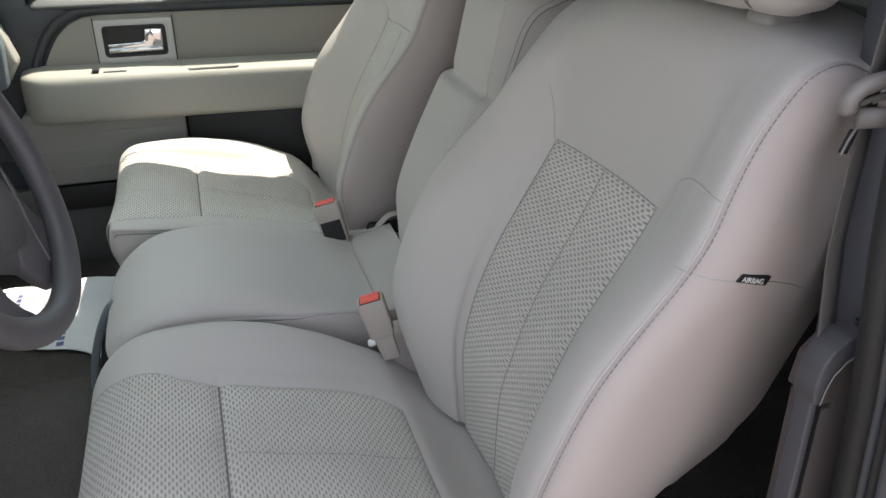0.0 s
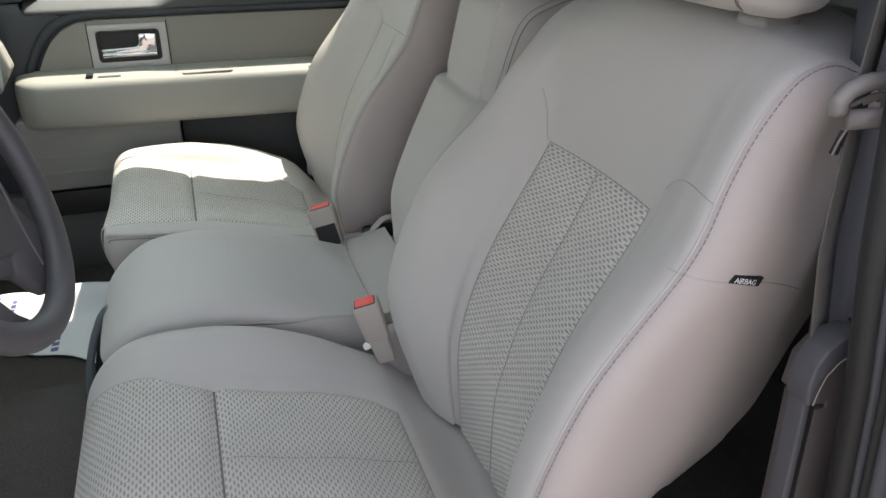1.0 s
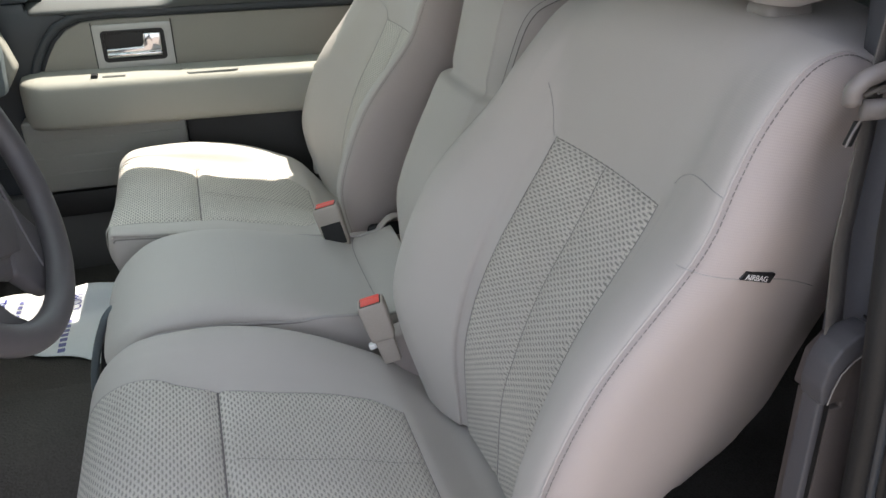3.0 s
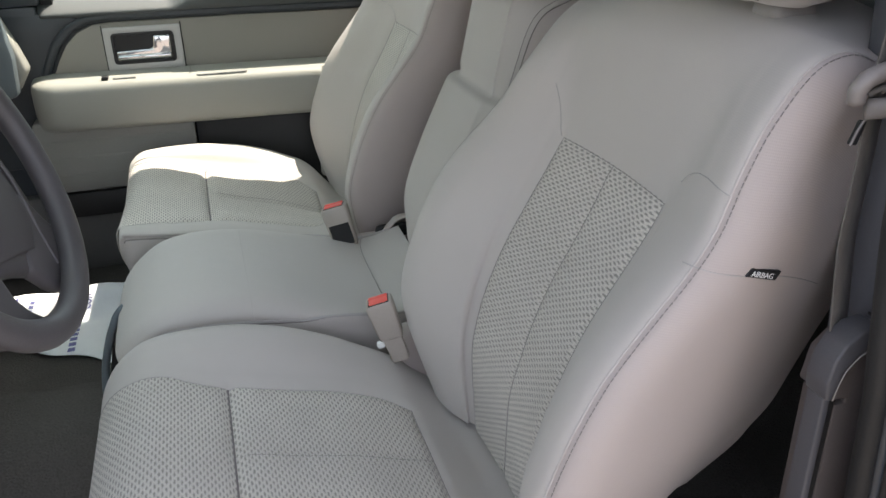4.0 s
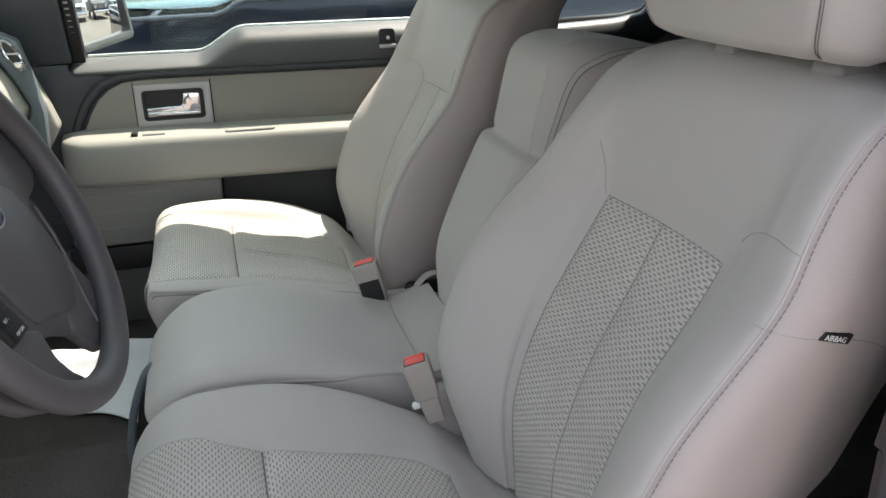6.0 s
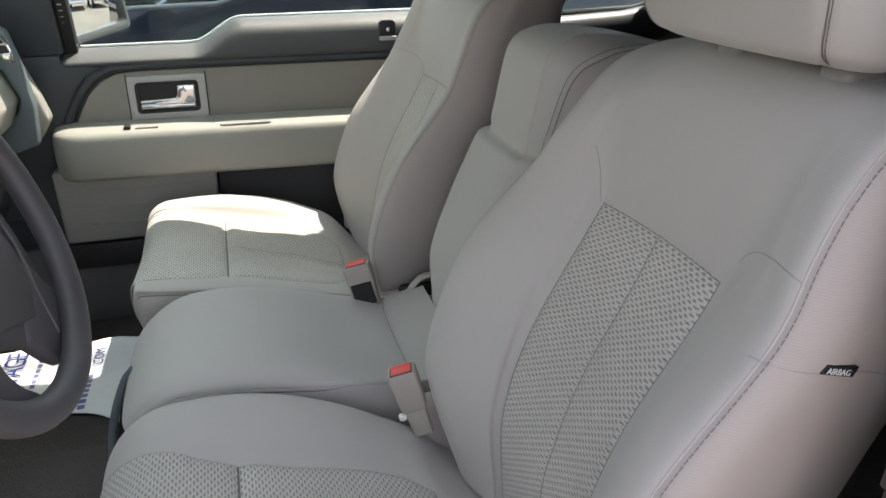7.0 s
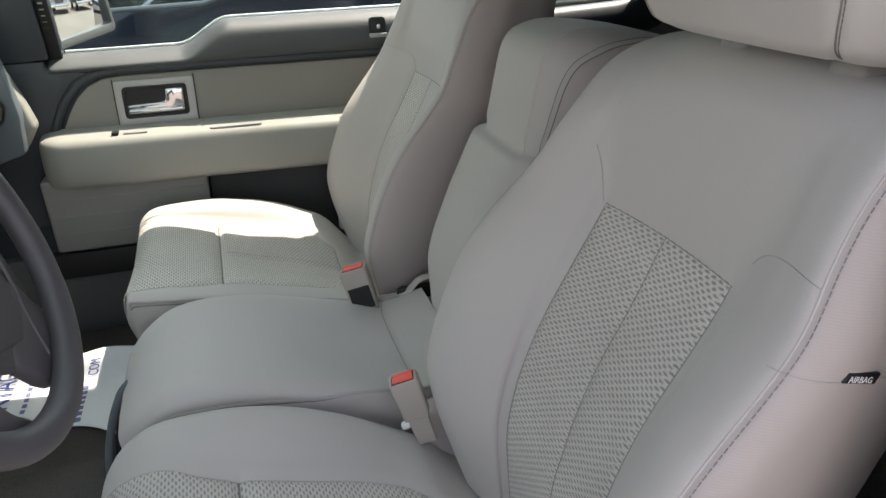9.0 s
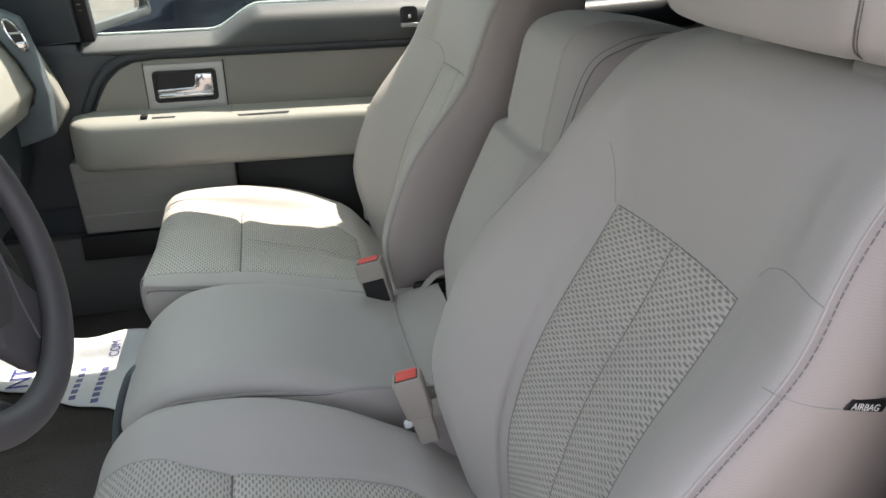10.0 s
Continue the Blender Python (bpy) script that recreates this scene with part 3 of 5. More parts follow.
def headrest(yc, x0, z0, parent):
    F = [(x0 + .03, z0 + .005), (x0 + .005, z0 + .02), (x0 - .005, z0 + .06), (x0, z0 + .12), (x0 + .015, z0 + .17), (x0 + .045, z0 + .2)]
    B = [(x0 + .09, z0), (x0 + .11, z0 + .012), (x0 + .125, z0 + .05), (x0 + .125, z0 + .12), (x0 + .115, z0 + .175), (x0 + .08, z0 + .203)]
    W = [.145, .165, .176, .177, .168, .145]
    S = []
    for w, f, b in zip(W, F, B):
        t = math.dist(f, b)
        S.append([(0, 0), (w * .5, .002), (w - .030, .008), (w - .006, .032 * t / .12), (w, .5 * t), (w - .01, .8 * t), (w - .035, t), (0, t)])
    lo = Loft(yc, F, B, S)
    lo.build([5, 6, 8, 6, 5], [6, 8, 6, 6, 5, 4, 5], [("q", 2, 0, 5, .0025, .005)])
    lo.mesh("pad", lambda v, q: True, CLOTH, parent, "smooth grey cloth pad", caps=True)
    for s in (-1, 1):
        stitches(lo.line((0.1, s * 2.08), (4.9, s * 2.08), 80, .0006), "stitching", parent)
        tube("seam", lo.line((0.1, s * 2), (4.9, s * 2), 60, .0002), .0009, THREAD, parent, "dark seam thread", n=6)
    return lo


def seat(side):
    who = "driver" if side < 0 else "passenger"
    s = empty("%s_seat" % who, (0.15, side * CY, 0.70))
    tagged(s, "light grey cloth %s seat with patterned inserts and bolsters" % who, "seat", "front seats")
    back = backrest(side, s)
    cushion(side, s)
    headrest(side * (BY + .045), .485, 1.532 + (.059 if side > 0 else 0), s)
    # posts and their collars
    zr = .032 if side > 0 else 0
    for dy in (-.08, .08):
        y = side * (BY + .053) + dy
        part("headrest_collar", box((.552, y - .021, 1.512 + zr), (.604, y + .021, 1.534 + zr), .010, 5), COLLAR, s, "pale plastic collar")
        tube("headrest_post", [(.572, y, 1.50 + zr), (.565, y, 1.60 + zr)], .006, CHROME, s, "chrome post")
    # seat base and side shield
    part("tuck", box((.268, side * .190 - .025, .85), (.47, side * .190 + .025, .985), .02, 3), SIDE, s, "cloth tucked behind the cushion")
    part("base_frame", box((-.08, side * CY - .2, .70), (.40, side * CY + .2, .85), .02, 3), BLACK, s)
    if side < 0:
        # dark woven tag in the side seam
        y0, y1 = (back.nearest(x, 1.326, -7, -4.2)[1] for x in (.453, .498))
        slope = (y1 - y0) / .045
        bm = prism([(.453, 1.3270), (.460, 1.3340), (.502, 1.3185), (.495, 1.3110)], -.0022, .0024, "y", .0008, 1)
        for v in bm.verts:
            v.co.y += y0 + slope * (v.co.x - .453)
        part("airbag_tag", bm, BLACK, s, "black woven tag with white letters")
        text("AIRBAG", .0074, pose(.4590, y0 + slope * .006 - .0029, 1.3262, 90, 20, math.degrees(math.atan(slope))), WHITE, s, stretch=1.3)
        seamline = [back.nearest(.400 + .20 * a, 1.338 - .030 * a - .046 * a * a, -7, -4.2, .0003) for a in np.linspace(0.03, .95, 36)]
        tube("seam", seamline, .0006, FAINT, s, "horizontal side seam", n=6)
    return s


def text(body, size, m, material, parent, label="", align="LEFT", stretch=1.0):
    cu = bpy.data.curves.new("letters", "FONT")
    cu.body, cu.size, cu.extrude, cu.align_x = body, size, 0.0002, align
    tmp = new("letters_source", cu)
    dg = bpy.context.evaluated_depsgraph_get()
    me = bpy.data.meshes.new_from_object(tmp.evaluated_get(dg))
    bpy.data.objects.remove(tmp)
    me.transform(m @ Matrix.Diagonal((stretch, 1, 1, 1)))
    me.materials.clear()
    me.materials.append(material)
    ob = new("lettering", me)
    ob.parent = parent
    ob.matrix_parent_inverse = placed(parent).inverted()
    if label:
        ob["label"] = label
    return ob


driver_seat = seat(-1)
passenger_seat = seat(1)


def centre_seat():
    s = empty("centre_seat", (0.15, 0, 0.70))
    tagged(s, "light grey cloth centre seat with fold-down console back", "seat", "front seats")
    F = [(-.142, .962), (-.160, .968), (-.167, .984), (-.140, 1.020), (-.092, 1.052), (-.028, 1.065), (.049, 1.059), (.120, 1.041), (.175, 1.018), (.232, .999), (.290, .990), (.36, 1.01)]
    B = [(-.09, .950), (-.09, .950), (-.09, .950), (-.08, .950), (-.06, .945), (-.02, .93), (.05, .90), (.11, .87), (.165, .87), (.22, .87), (.285, .87), (.36, .88)]
    W = [.142, .152, .160, .166, .170, .172, .172, .172, .170, .166, .163, .160]
    D = [.012, .016, .022, .026, .028, .037, .036, .028, .007, -.003, -.004, .0]   # the welt keeps level where the top dips
    S = []
    for w, f, b, d in zip(W, F, B, D):
        t = math.dist(f, b)
        k = min(1, t / .2)
        S.append([(0, 0), (w * .5, .001 * k), (w * .8, .16 * d), (w - .010, .53 * d), (w, d), (w - .003, d + min(.020, .2 * t)), (w - .012, .8 * t), (w - .05, t), (0, t)])
    lo = Loft(0.0, F, B, S)
    lo.build([4, 5, 6, 7, 7, 7, 7, 7, 6, 6, 5], [8, 8, 8, 6, 5, 5, 4, 4],
             [("q", 4, 0, 11, .004, .006), ("v", 9.8, -4, 4, .003, .008)])
    lo.mesh("cushion_cover", lambda v, q: abs(q) < 4, CLOTH, s, "smooth grey cloth cushion top")
    lo.mesh("cushion_side", lambda v, q: abs(q) >= 4, CLOTH, s, caps=True)
    for k in (-1, 1):
        tube("piping", lo.line((.1, k * 4), (10.8, k * 4), 90, .0008), .0026, PIPE, s, n=8)
        tube("seam", lo.line((.1, k * 4.22), (10.8, k * 4.22), 90, .0004), .0015, THREAD, s, "dark seam thread", n=6)
    tube("seam", lo.line((6.0, -3.9), (6.0, 3.9), 50, -.0003), .0006, CLOTH, s, "faint cross seam", n=6)
    tube("seam", [lo.at(10 - .30 * (1 - (q / 3.9) ** 2), q, .0002) for q in np.linspace(-3.9, 3.9, 50)], .0007, SEAM, s, "bowed seam at the rear", n=6)
    # console back: lower pad, then the raised upper block
    F = [(.365, .95), (.360, 1.03), (.360, 1.11), (.392, 1.20), (.424, 1.268), (.446, 1.313), (.462, 1.328), (.471, 1.350), (.489, 1.43), (.500, 1.466), (.520, 1.487), (.560, 1.498), (.61, 1.496), (.68, 1.485), (.71, 1.476)]
    B = [(.50, .95), (.52, 1.02), (.545, 1.08), (.585, 1.16), (.615, 1.24), (.635, 1.29), (.65, 1.315), (.66, 1.335), (.685, 1.38), (.70, 1.41), (.71, 1.43), (.718, 1.445), (.722, 1.455), (.724, 1.462), (.724, 1.468)]
    W = [.160, .166, .168, .168, .168, .166, .160, .156, .156, .154, .152, .148, .144, .138, .130]
    S = []
    for n, (w, f, b) in enumerate(zip(W, F, B)):
        t = math.dist(f, b)
        k = min(1, t / .2)
        inset, deep = ((.032, .021), (.035, .026), (.033, .033), (.027, .044), (.020, .058), (.014, .068))[min(5, max(0, n - 6))]
        S.append([(0, 0), (w * .5, .002), (w - .065, .007 * k), (w - inset, deep * k), (w - inset * .2, (deep + .035) * k), (w, .5 * t), (w - .02, t - .01 * k), (w - .05, t), (0, t)])
    lo = Loft(0.0, F, B, S)
    lo.build([5, 6, 7, 7, 6, 5, 5, 5, 6, 5, 6, 6, 5, 4], [8, 8, 7, 6, 5, 4, 4, 4],
             [("v", 6.0, -4, 4, .008, .012), ("q", 3, 6.4, 14, .0015, .004)])
    lo.mesh("back_cover", lambda v, q: v < 6 and abs(q) < 4.5, CLOTH, s, "smooth grey cloth lower back")
    lo.mesh("console_pad", lambda v, q: v >= 6 and abs(q) < 3, CLOTH, s, "raised grey cloth armrest block")
    lo.mesh("console_side", lambda v, q: v >= 6 and 3 <= abs(q), SIDE, s, "taupe side cloth")
    lo.mesh("back_shell", lambda v, q: v < 6 and abs(q) >= 4.5, DARK, s, caps=False)
    for k in (-1, 1):
        tube("piping", lo.line((6.4, k * 3), (13.8, k * 3), 70, .0002), .0009, THREAD, s, n=6)
        stitches(lo.line((6.4, k * 2.8), (13.8, k * 2.8), 90, .0005), "stitching", s)
    # plastic flap at the hinge beside the back
    flap = resample(np.array([(.280, .165, .945), (.304, .165, .962), (.328, .165, .988), (.341, .165, 1.005), (.356, .165, 1.020), (.367, .165, 1.025), (.40, .165, 1.026)]), .006)
    v, f = tube_geo(flap, .02, 12, flat=(.012, .003, (0, 1, 0)))
    link_mesh("hinge_flap", v, f, SIDE, s, "grey cloth flap over the hinge")
    part("hinge", box((.318, .172, .93), (.42, .19, 1.005), .01, 2), BLACK, s, "dark hinge gap")
    part("label_tab", box((-.166, -.004, .915), (-.149, -.001, .985), .001, 1), PIPE, s, "small pale sewn label")
    part("base", box((-.12, -.145, .70), (.40, .145, .925), .02, 2), BLACK, s)
    return s


centre_seat()


# ---- cab shell (setting) ----
FLOOR_Z = 0.715
ground = part("ground", prism([(-300, -300), (300, -300), (300, 300), (-300, 300)], -.3, 0, "z", 0), GROUND, smooth=False)
tagged(ground, "pale sunlit concrete lot", "ground", kind="structure")


def floor_height(x, y):
    hump = .10 * math.exp(-(y / .16) ** 4)
    toe = max(0, -.62 - x) * .9
    return FLOOR_Z + hump + toe


nx, ny = 60, 60
vs, fs = [], []
for i in range(nx + 1):
    for j in range(ny + 1):
        x, y = -1.0 + 2.4 * i / nx, -.80 + 1.62 * j / ny
        vs.append((x, y, floor_height(x, y) + .004 * noise.noise(Vector((x * 6, y * 6, 0)))))
for i in range(nx):
    for j in range(ny):
        a = i * (ny + 1) + j
        fs.append((a, a + ny + 1, a + ny + 2, a + 1))
cab_floor = link_mesh("floor", vs, fs, CARPET)
sol = cab_floor.modifiers.new("thickness", "SOLIDIFY")
sol.thickness = 0.03
tagged(cab_floor, "dark brown carpeted cab floor", "floor", kind="structure")


def shell(name, bm, material, label, cat, angle=35):
    return tagged(part(name, bm, material, angle=angle), label, cat, kind="structure")


def roof_warp(co):
    co.z -= .05 * (co.y / .75) ** 4
    return co


# headliner and unseen roof panel, built to shade the cab from above
bm = bmesh.new()
rv = [[[bm.verts.new(roof_warp(Vector((1.40 * i / 16, -.74 + 1.48 * j / 16, z)))) for j in range(17)] for i in range(17)] for z in (1.875, 1.91)]
for i in range(16):
    for j in range(16):
        bm.faces.new((rv[0][i][j], rv[0][i][j + 1], rv[0][i + 1][j + 1], rv[0][i + 1][j]))
        bm.faces.new((rv[1][i][j], rv[1][i + 1][j], rv[1][i + 1][j + 1], rv[1][i][j + 1]))
for i in range(16):
    for j in (0, 16):
        bm.faces.new((rv[0][i][j], rv[0][i + 1][j], rv[1][i + 1][j], rv[1][i][j]))
        bm.faces.new((rv[0][j][i], rv[0][j][i + 1], rv[1][j][i + 1], rv[1][j][i]))
shell("ceiling", bm, ROOFM, "light grey cloth headliner", "ceiling")
shell("roof", box((.0, -.76, 1.915), (1.43, .76, 1.945), .012, 2, None, lambda c: Vector((c.x, c.y, c.z - .05 * (c.y / .75) ** 4))), NAVY, "unseen dark blue painted roof panel, added for shade", "roof")
# unseen header, added to keep the sun off the carpet
shell("trim", prism([(-.17, 1.752), (.005, 1.820), (.005, 1.842), (-.17, 1.774)], -.715, .715, "y", .006, 2), ROOFM, "unseen light grey header added to block the sun", "header")
for s, nm in ((-1, "wall_driver_side"), (1, "wall_passenger_side")):
    # roof rail and front pillar
    shell("trim", box((.0, min(s * .735, s * .80), 1.795), (1.40, max(s * .735, s * .80), 1.86), .02, 3), DARK, "dark roof rail", "roof rail")
    path = [(.0, s * .735, 1.815), (-.45, s * .77, 1.60), (-.70, s * .80, 1.535), (-.97, s * .84, 1.45)]
    v, f = tube_geo(path, .045, 10)
    tagged(link_mesh("trim", v, f, DARK), "dark front pillar trim", "pillar", kind="structure")
    # rear quarter below its window
    x0 = .78 if s > 0 else .60
    lower = [(x0, .62), (1.40, .62), (1.40, 1.42), (x0, 1.42)]
    shell(nm, prism(lower, s * .84, s * .90, "y", .01), GREYP if s > 0 else DARK, "dark rear side trim panel", "wall")
    shell("trim", box((1.22, min(s * .74, s * .88), 1.40), (1.40, max(s * .74, s * .88), 1.84), .02, 2), DARK, "dark rear pillar trim", "pillar")
shell("wall_rear", box((1.38, -.84, .62), (1.43, .84, 1.86), .01), GREYP, "grey rear cab wall", "wall")
shell("wall_front", box((-1.02, -.84, .62), (-.97, .84, 1.46), .01), BLACK, "black bulkhead under the dashboard", "wall")
part_ws = prism([(-.99, 1.46), (-.97, 1.46), (.015, 1.85), (-.005, 1.85)], -.72, .72, "y", 0)
ws = shell("window_front", part_ws, GLASS, "clear windscreen", "windscreen")
ws.visible_shadow = False


# ---- passenger door ----
door = empty("door_1", (0.1, 0.86, 0.62))
tagged(door, "closed passenger door with grey trim and beige armrest", "door", kind="structure")


def belt(x):
    """Height of the window's lower edge along the door."""
    return 1.400 + .056 * float(np.clip((x + .035) / .125, 0, 1)) ** 2 * (3 - 2 * float(np.clip((x + .035) / .125, 0, 1)))


# upper trim: section from the glass over the ledge and down to the accent panel
xs = [-.330, -.328, -.324, -.318] + list(np.linspace(-.31, -.05, 12)) + list(np.linspace(-.04, .10, 22)) + list(np.linspace(.12, .76, 16))
vs, fs = [], []
for x in xs:
    zb = belt(x)
    zb -= .004
    rise = (zb - 1.396) / .056
    low = [(.895, zb - .02), (.893, zb + .001), (.882, zb - .001), (.860, zb - .006), (.838, zb - .017), (.827, zb - .024), (.822, zb - .029), (.823, zb - .034), (.832, zb - .039), (.845, 1.353), (.87, 1.35)]
    high = [(.895, zb - .02), (.893, zb + .001), (.880, zb), (.858, zb - .005), (.838, zb - .015), (.826, zb - .027), (.821, zb - .045), (.819, zb - .068), (.823, zb - .086), (.836, 1.353), (.87, 1.35)]
    end = max(0, min(1, (x + .330) / .008)) ** .5
    knots = [(.89 + ((a[0] + (c[0] - a[0]) * rise) - .89) * (.55 + .45 * end), a[1] + (c[1] - a[1]) * rise) for a, c in zip(low, high)]
    for p in knots:
        vs.append((x, p[0], p[1]))
n = len(knots)
for i in range(len(xs) - 1):
    for k in range(n - 1):
        fs.append((i * n + k, i * n + k + 1, (i + 1) * n + k + 1, (i + 1) * n + k))
ob = link_mesh("upper_trim", vs, fs, UPPER, door, "dark grey moulded upper trim with window ledge")
ob.modifiers.new("round", "SUBSURF").levels = 1
ob.modifiers["round"].render_levels = 1

# main inner skin
part("inner_panel", prism([(-.66, .66), (.76, .66), (.76, 1.37), (-.66, 1.37)], .845, .90, "y", .004), DARK, door, "dark grey door skin")
accent = [(-.318, 1.226), (-.300, 1.262), (-.278, 1.296), (-.250, 1.322), (-.215, 1.338), (-.17, 1.342), (.10, 1.342), (.40, 1.340), (.74, 1.338), (.74, 1.222), (.3, 1.222), (0, 1.224)]
part("accent_panel", prism(accent, .832, .85, "y", .003, 2), PANEL, door, "taupe cloth accent panel")
# raised dark border round the accent panel
border = [(-.345, 1.21), (-.326, 1.255), (-.302, 1.298), (-.268, 1.333), (-.225, 1.352), (-.17, 1.357), (.1, 1.356), (.4, 1.354), (.74, 1.352)]
tube("border", [(x, .838, z) for x, z in border], .0115, DARK, door, "dark rounded border", n=10)
# armrest
arm = [(.737, 1.112), (.730, 1.150), (.730, 1.197), (.736, 1.214), (.750, 1.2235), (.80, 1.2285), (.838, 1.230), (.86, 1.228), (.86, 1.106), (.80, 1.100), (.755, 1.102)]
xs = [-.372, -.366, -.350, -.325, -.30, -.25] + list(np.linspace(-.2, .74, 20))
vs, fs = [], []
for x in xs:
    t = min(1, max(0, (x + .375) / .06))
    t = math.sqrt(max(0, 1 - (1 - t) ** 2))
    for y, z in arm:
        vs.append((x, .852 - (.852 - y) * (.35 + .65 * t), 1.165 + (z - 1.165) * (.82 + .18 * t) - .012 * (x + .3) - .004 * (1 - t)))
n = len(arm)
for i in range(len(xs) - 1):
    for k in range(n):
        l = (k + 1) % n
        fs.append((i * n + k, (i + 1) * n + k, (i + 1) * n + l, i * n + l))
fs += [tuple(range(n)), tuple((len(xs) - 1) * n + k for k in range(n))[::-1]]
armrest = link_mesh("armrest", vs, fs, BEIGE, door, "beige moulded armrest")
armrest.modifiers.new("round", "SUBSURF").levels = 2
armrest.modifiers["round"].render_levels = 2
# pull cup, switch and seam on the armrest's top
part("pull_cup", prism(rrect(.010, .746, .132, .768, .008), 1.2150, 1.2200, "z", .0008, 1), GREYP, door, "grip recess in the armrest")
part("window_switch", box((-.207, .752, 1.2200), (-.192, .776, 1.2290), .002, 2), BLACK, door, "black rocker switch")
part("lock_switch", box((-.182, .754, 1.2180), (-.130, .770, 1.2245), .0015, 2), GREYP, door)
part("armrest_joint", box((-.003, .764, 1.2240), (-.0018, .832, 1.2282), 0), PANEL, door)
# handle: bezel, recess, lever
part("handle_bezel", ring_prism(rrect(-.193, 1.226, -.013, 1.330, .005), rrect(-.175, 1.243, -.032, 1.314, .008), .8270, .836, "y", .0015), SILVER, door, "satin silver handle surround")
for x in (-.1945, -.0115):
    part("panel_joint", box((x - .0012, .8308, 1.222), (x + .0012, .834, 1.336), 0), RUBBER, door, "dark joint beside the handle")
part("handle_recess", prism(rrect(-.177, 1.240, -.030, 1.316, .009), .8300, .8345, "y", 0), BLACK, door, "black handle recess")
part("handle_rim", ring_prism(rrect(-.177, 1.241, -.030, 1.316, .010), rrect(-.170, 1.248, -.037, 1.309, .010), .8255, .833, "y", .001), BLACK, door)
lever = [(-.169, 1.2495), (-.040, 1.2495), (-.0385, 1.3065), (-.080, 1.3065), (-.082, 1.282), (-.087, 1.2755), (-.169, 1.2735)]
part("lever", prism(lever, .8235, .8315, "y", .004, 3), CHROME, door, "chrome pull lever")
part("lever_lip", box((-.168, .817, 1.252), (-.040, .827, 1.264), .0045, 3), CHROME, door, "chrome lip")
# lower map pocket and speaker panel
part("map_pocket", prism([(-.385, .935), (-.012, .935), (-.012, 1.125), (-.385, 1.125)], .772, .85, "y", .008, 3, lambda c: Vector((c.x, c.y + (.03 * (1.1 - c.z) / .18 if c.y < .8 else 0), c.z))), POCKET, door, "grey ribbed map pocket")
for k in range(3):
    part("rib", box((-.378, .7755 + .0075 * k, 1.072 - .045 * k), (-.018, .785 + .0075 * k, 1.079 - .045 * k), .0015, 1), POCKET, door)
part("lower_panel", prism([(-.01, .70), (.75, .70), (.75, 1.115), (-.01, 1.115)], .812, .85, "y", .006), LOWER, door, "dark lower door panel")
part("kick_panel", prism([(-.66, .67), (-.01, .67), (-.01, .925), (-.66, .925)], .81, .85, "y", .006), MID, door)
part("kick_strip", box((-.40, .795, .868), (-.012, .812, .932), .004), BLACK, door)
# lock knob
part("lock_escutcheon", prism(rrect(.418, 1.394, .458, 1.440, .010), .796, .812, "y", .002), BLACK, door, "black lock surround")
part("lock_slider", box((.416, .788, 1.392), (.460, .800, 1.402), .003), SILVER, door, "silver lock slider")
part("lock_knob", box((.433, .789, 1.412), (.443, .800, 1.424), .003), CHROME, door)
# window frame and glass, leaning in towards the roof


def lean(c):
    return Vector((c.x, c.y - max(0, c.z - 1.40) * .36, c.z))


outer = [(-.36, 1.36), (.78, 1.36), (.78, 1.84), (-.12, 1.84), (-.36, 1.70)]
inner = [(-.296, 1.385), (.66, 1.385), (.525, 1.797), (-.10, 1.797), (-.296, 1.68)]
bm = ring_prism(outer, inner, .885, .925, "y", .004)
for v in bm.verts:
    v.co = lean(v.co)
part("window_frame", bm, DARK, door, "dark window frame")
bm = prism([(-.31, 1.36), (.71, 1.36), (.71, 1.81), (-.31, 1.81)], .902, .906, "y", 0)
for v in bm.verts:
    v.co = lean(v.co)
gl = part("window_pane", bm, CLEAR, door, "clear side window pane")
gl.visible_shadow = False
part("sail_panel", prism([(-.66, 1.3905), (-.320, 1.3905), (-.320, 1.71), (-.40, 1.69), (-.66, 1.56)], .828, .885, "y", .004, 3, lean), DARK, door, "dark sail trim ahead of the window")
part("front_skin", prism([(-.66, 1.00), (-.388, 1.00), (-.358, 1.20), (-.336, 1.253), (-.313, 1.297), (-.281, 1.335), (-.240, 1.356), (-.30, 1.366), (-.329, 1.371), (-.329, 1.388), (-.66, 1.388)], .828, .850, "y", .005, 2), DARK, door, "dark door skin ahead of the armrest")
part("strip_base", box((-.320, .858, 1.385), (-.292, .890, 1.68), .002, 1, None, lean), BLACK, door)
for k in range(12):
    z = 1.405 + .0135 * k
    part("vent_slot", box((-.313, .8535 - (z - 1.4) * .36, z), (-.302, .862 - (z - 1.4) * .36, z + .006), .001, 1), SILVER, door)
strip = [(x, .898, belt(x) - .002) for x in np.linspace(-.29, .70, 60)]
tube("glass_seal", strip, .0035, SILVER, door, "bright inner window seal", n=6)
# centre pillar behind the door and the rear window's frame
shell("trim", box((.765, .80, .62), (.86, .90, 1.84), .015, 3, None, lambda c: Vector((c.x, c.y - max(0, c.z - 1.4) * .28, c.z))), DARK, "dark centre pillar trim", "pillar")
g2 = box((.86, .875, 1.42), (1.23, .88, 1.80), 0, 1, None, lean)
w2 = shell("window_2", g2, CLEAR, "rear side window", "window")
w2.visible_shadow = False
v, f = tube_geo([(.86, .872, 1.430), (1.14, .872, 1.438), (1.20, .868, 1.452), (1.225, .86, 1.48)], .007, 8)
tagged(link_mesh("trim", v, f, RUBBER), "black rear window seal", "trim", kind="structure")
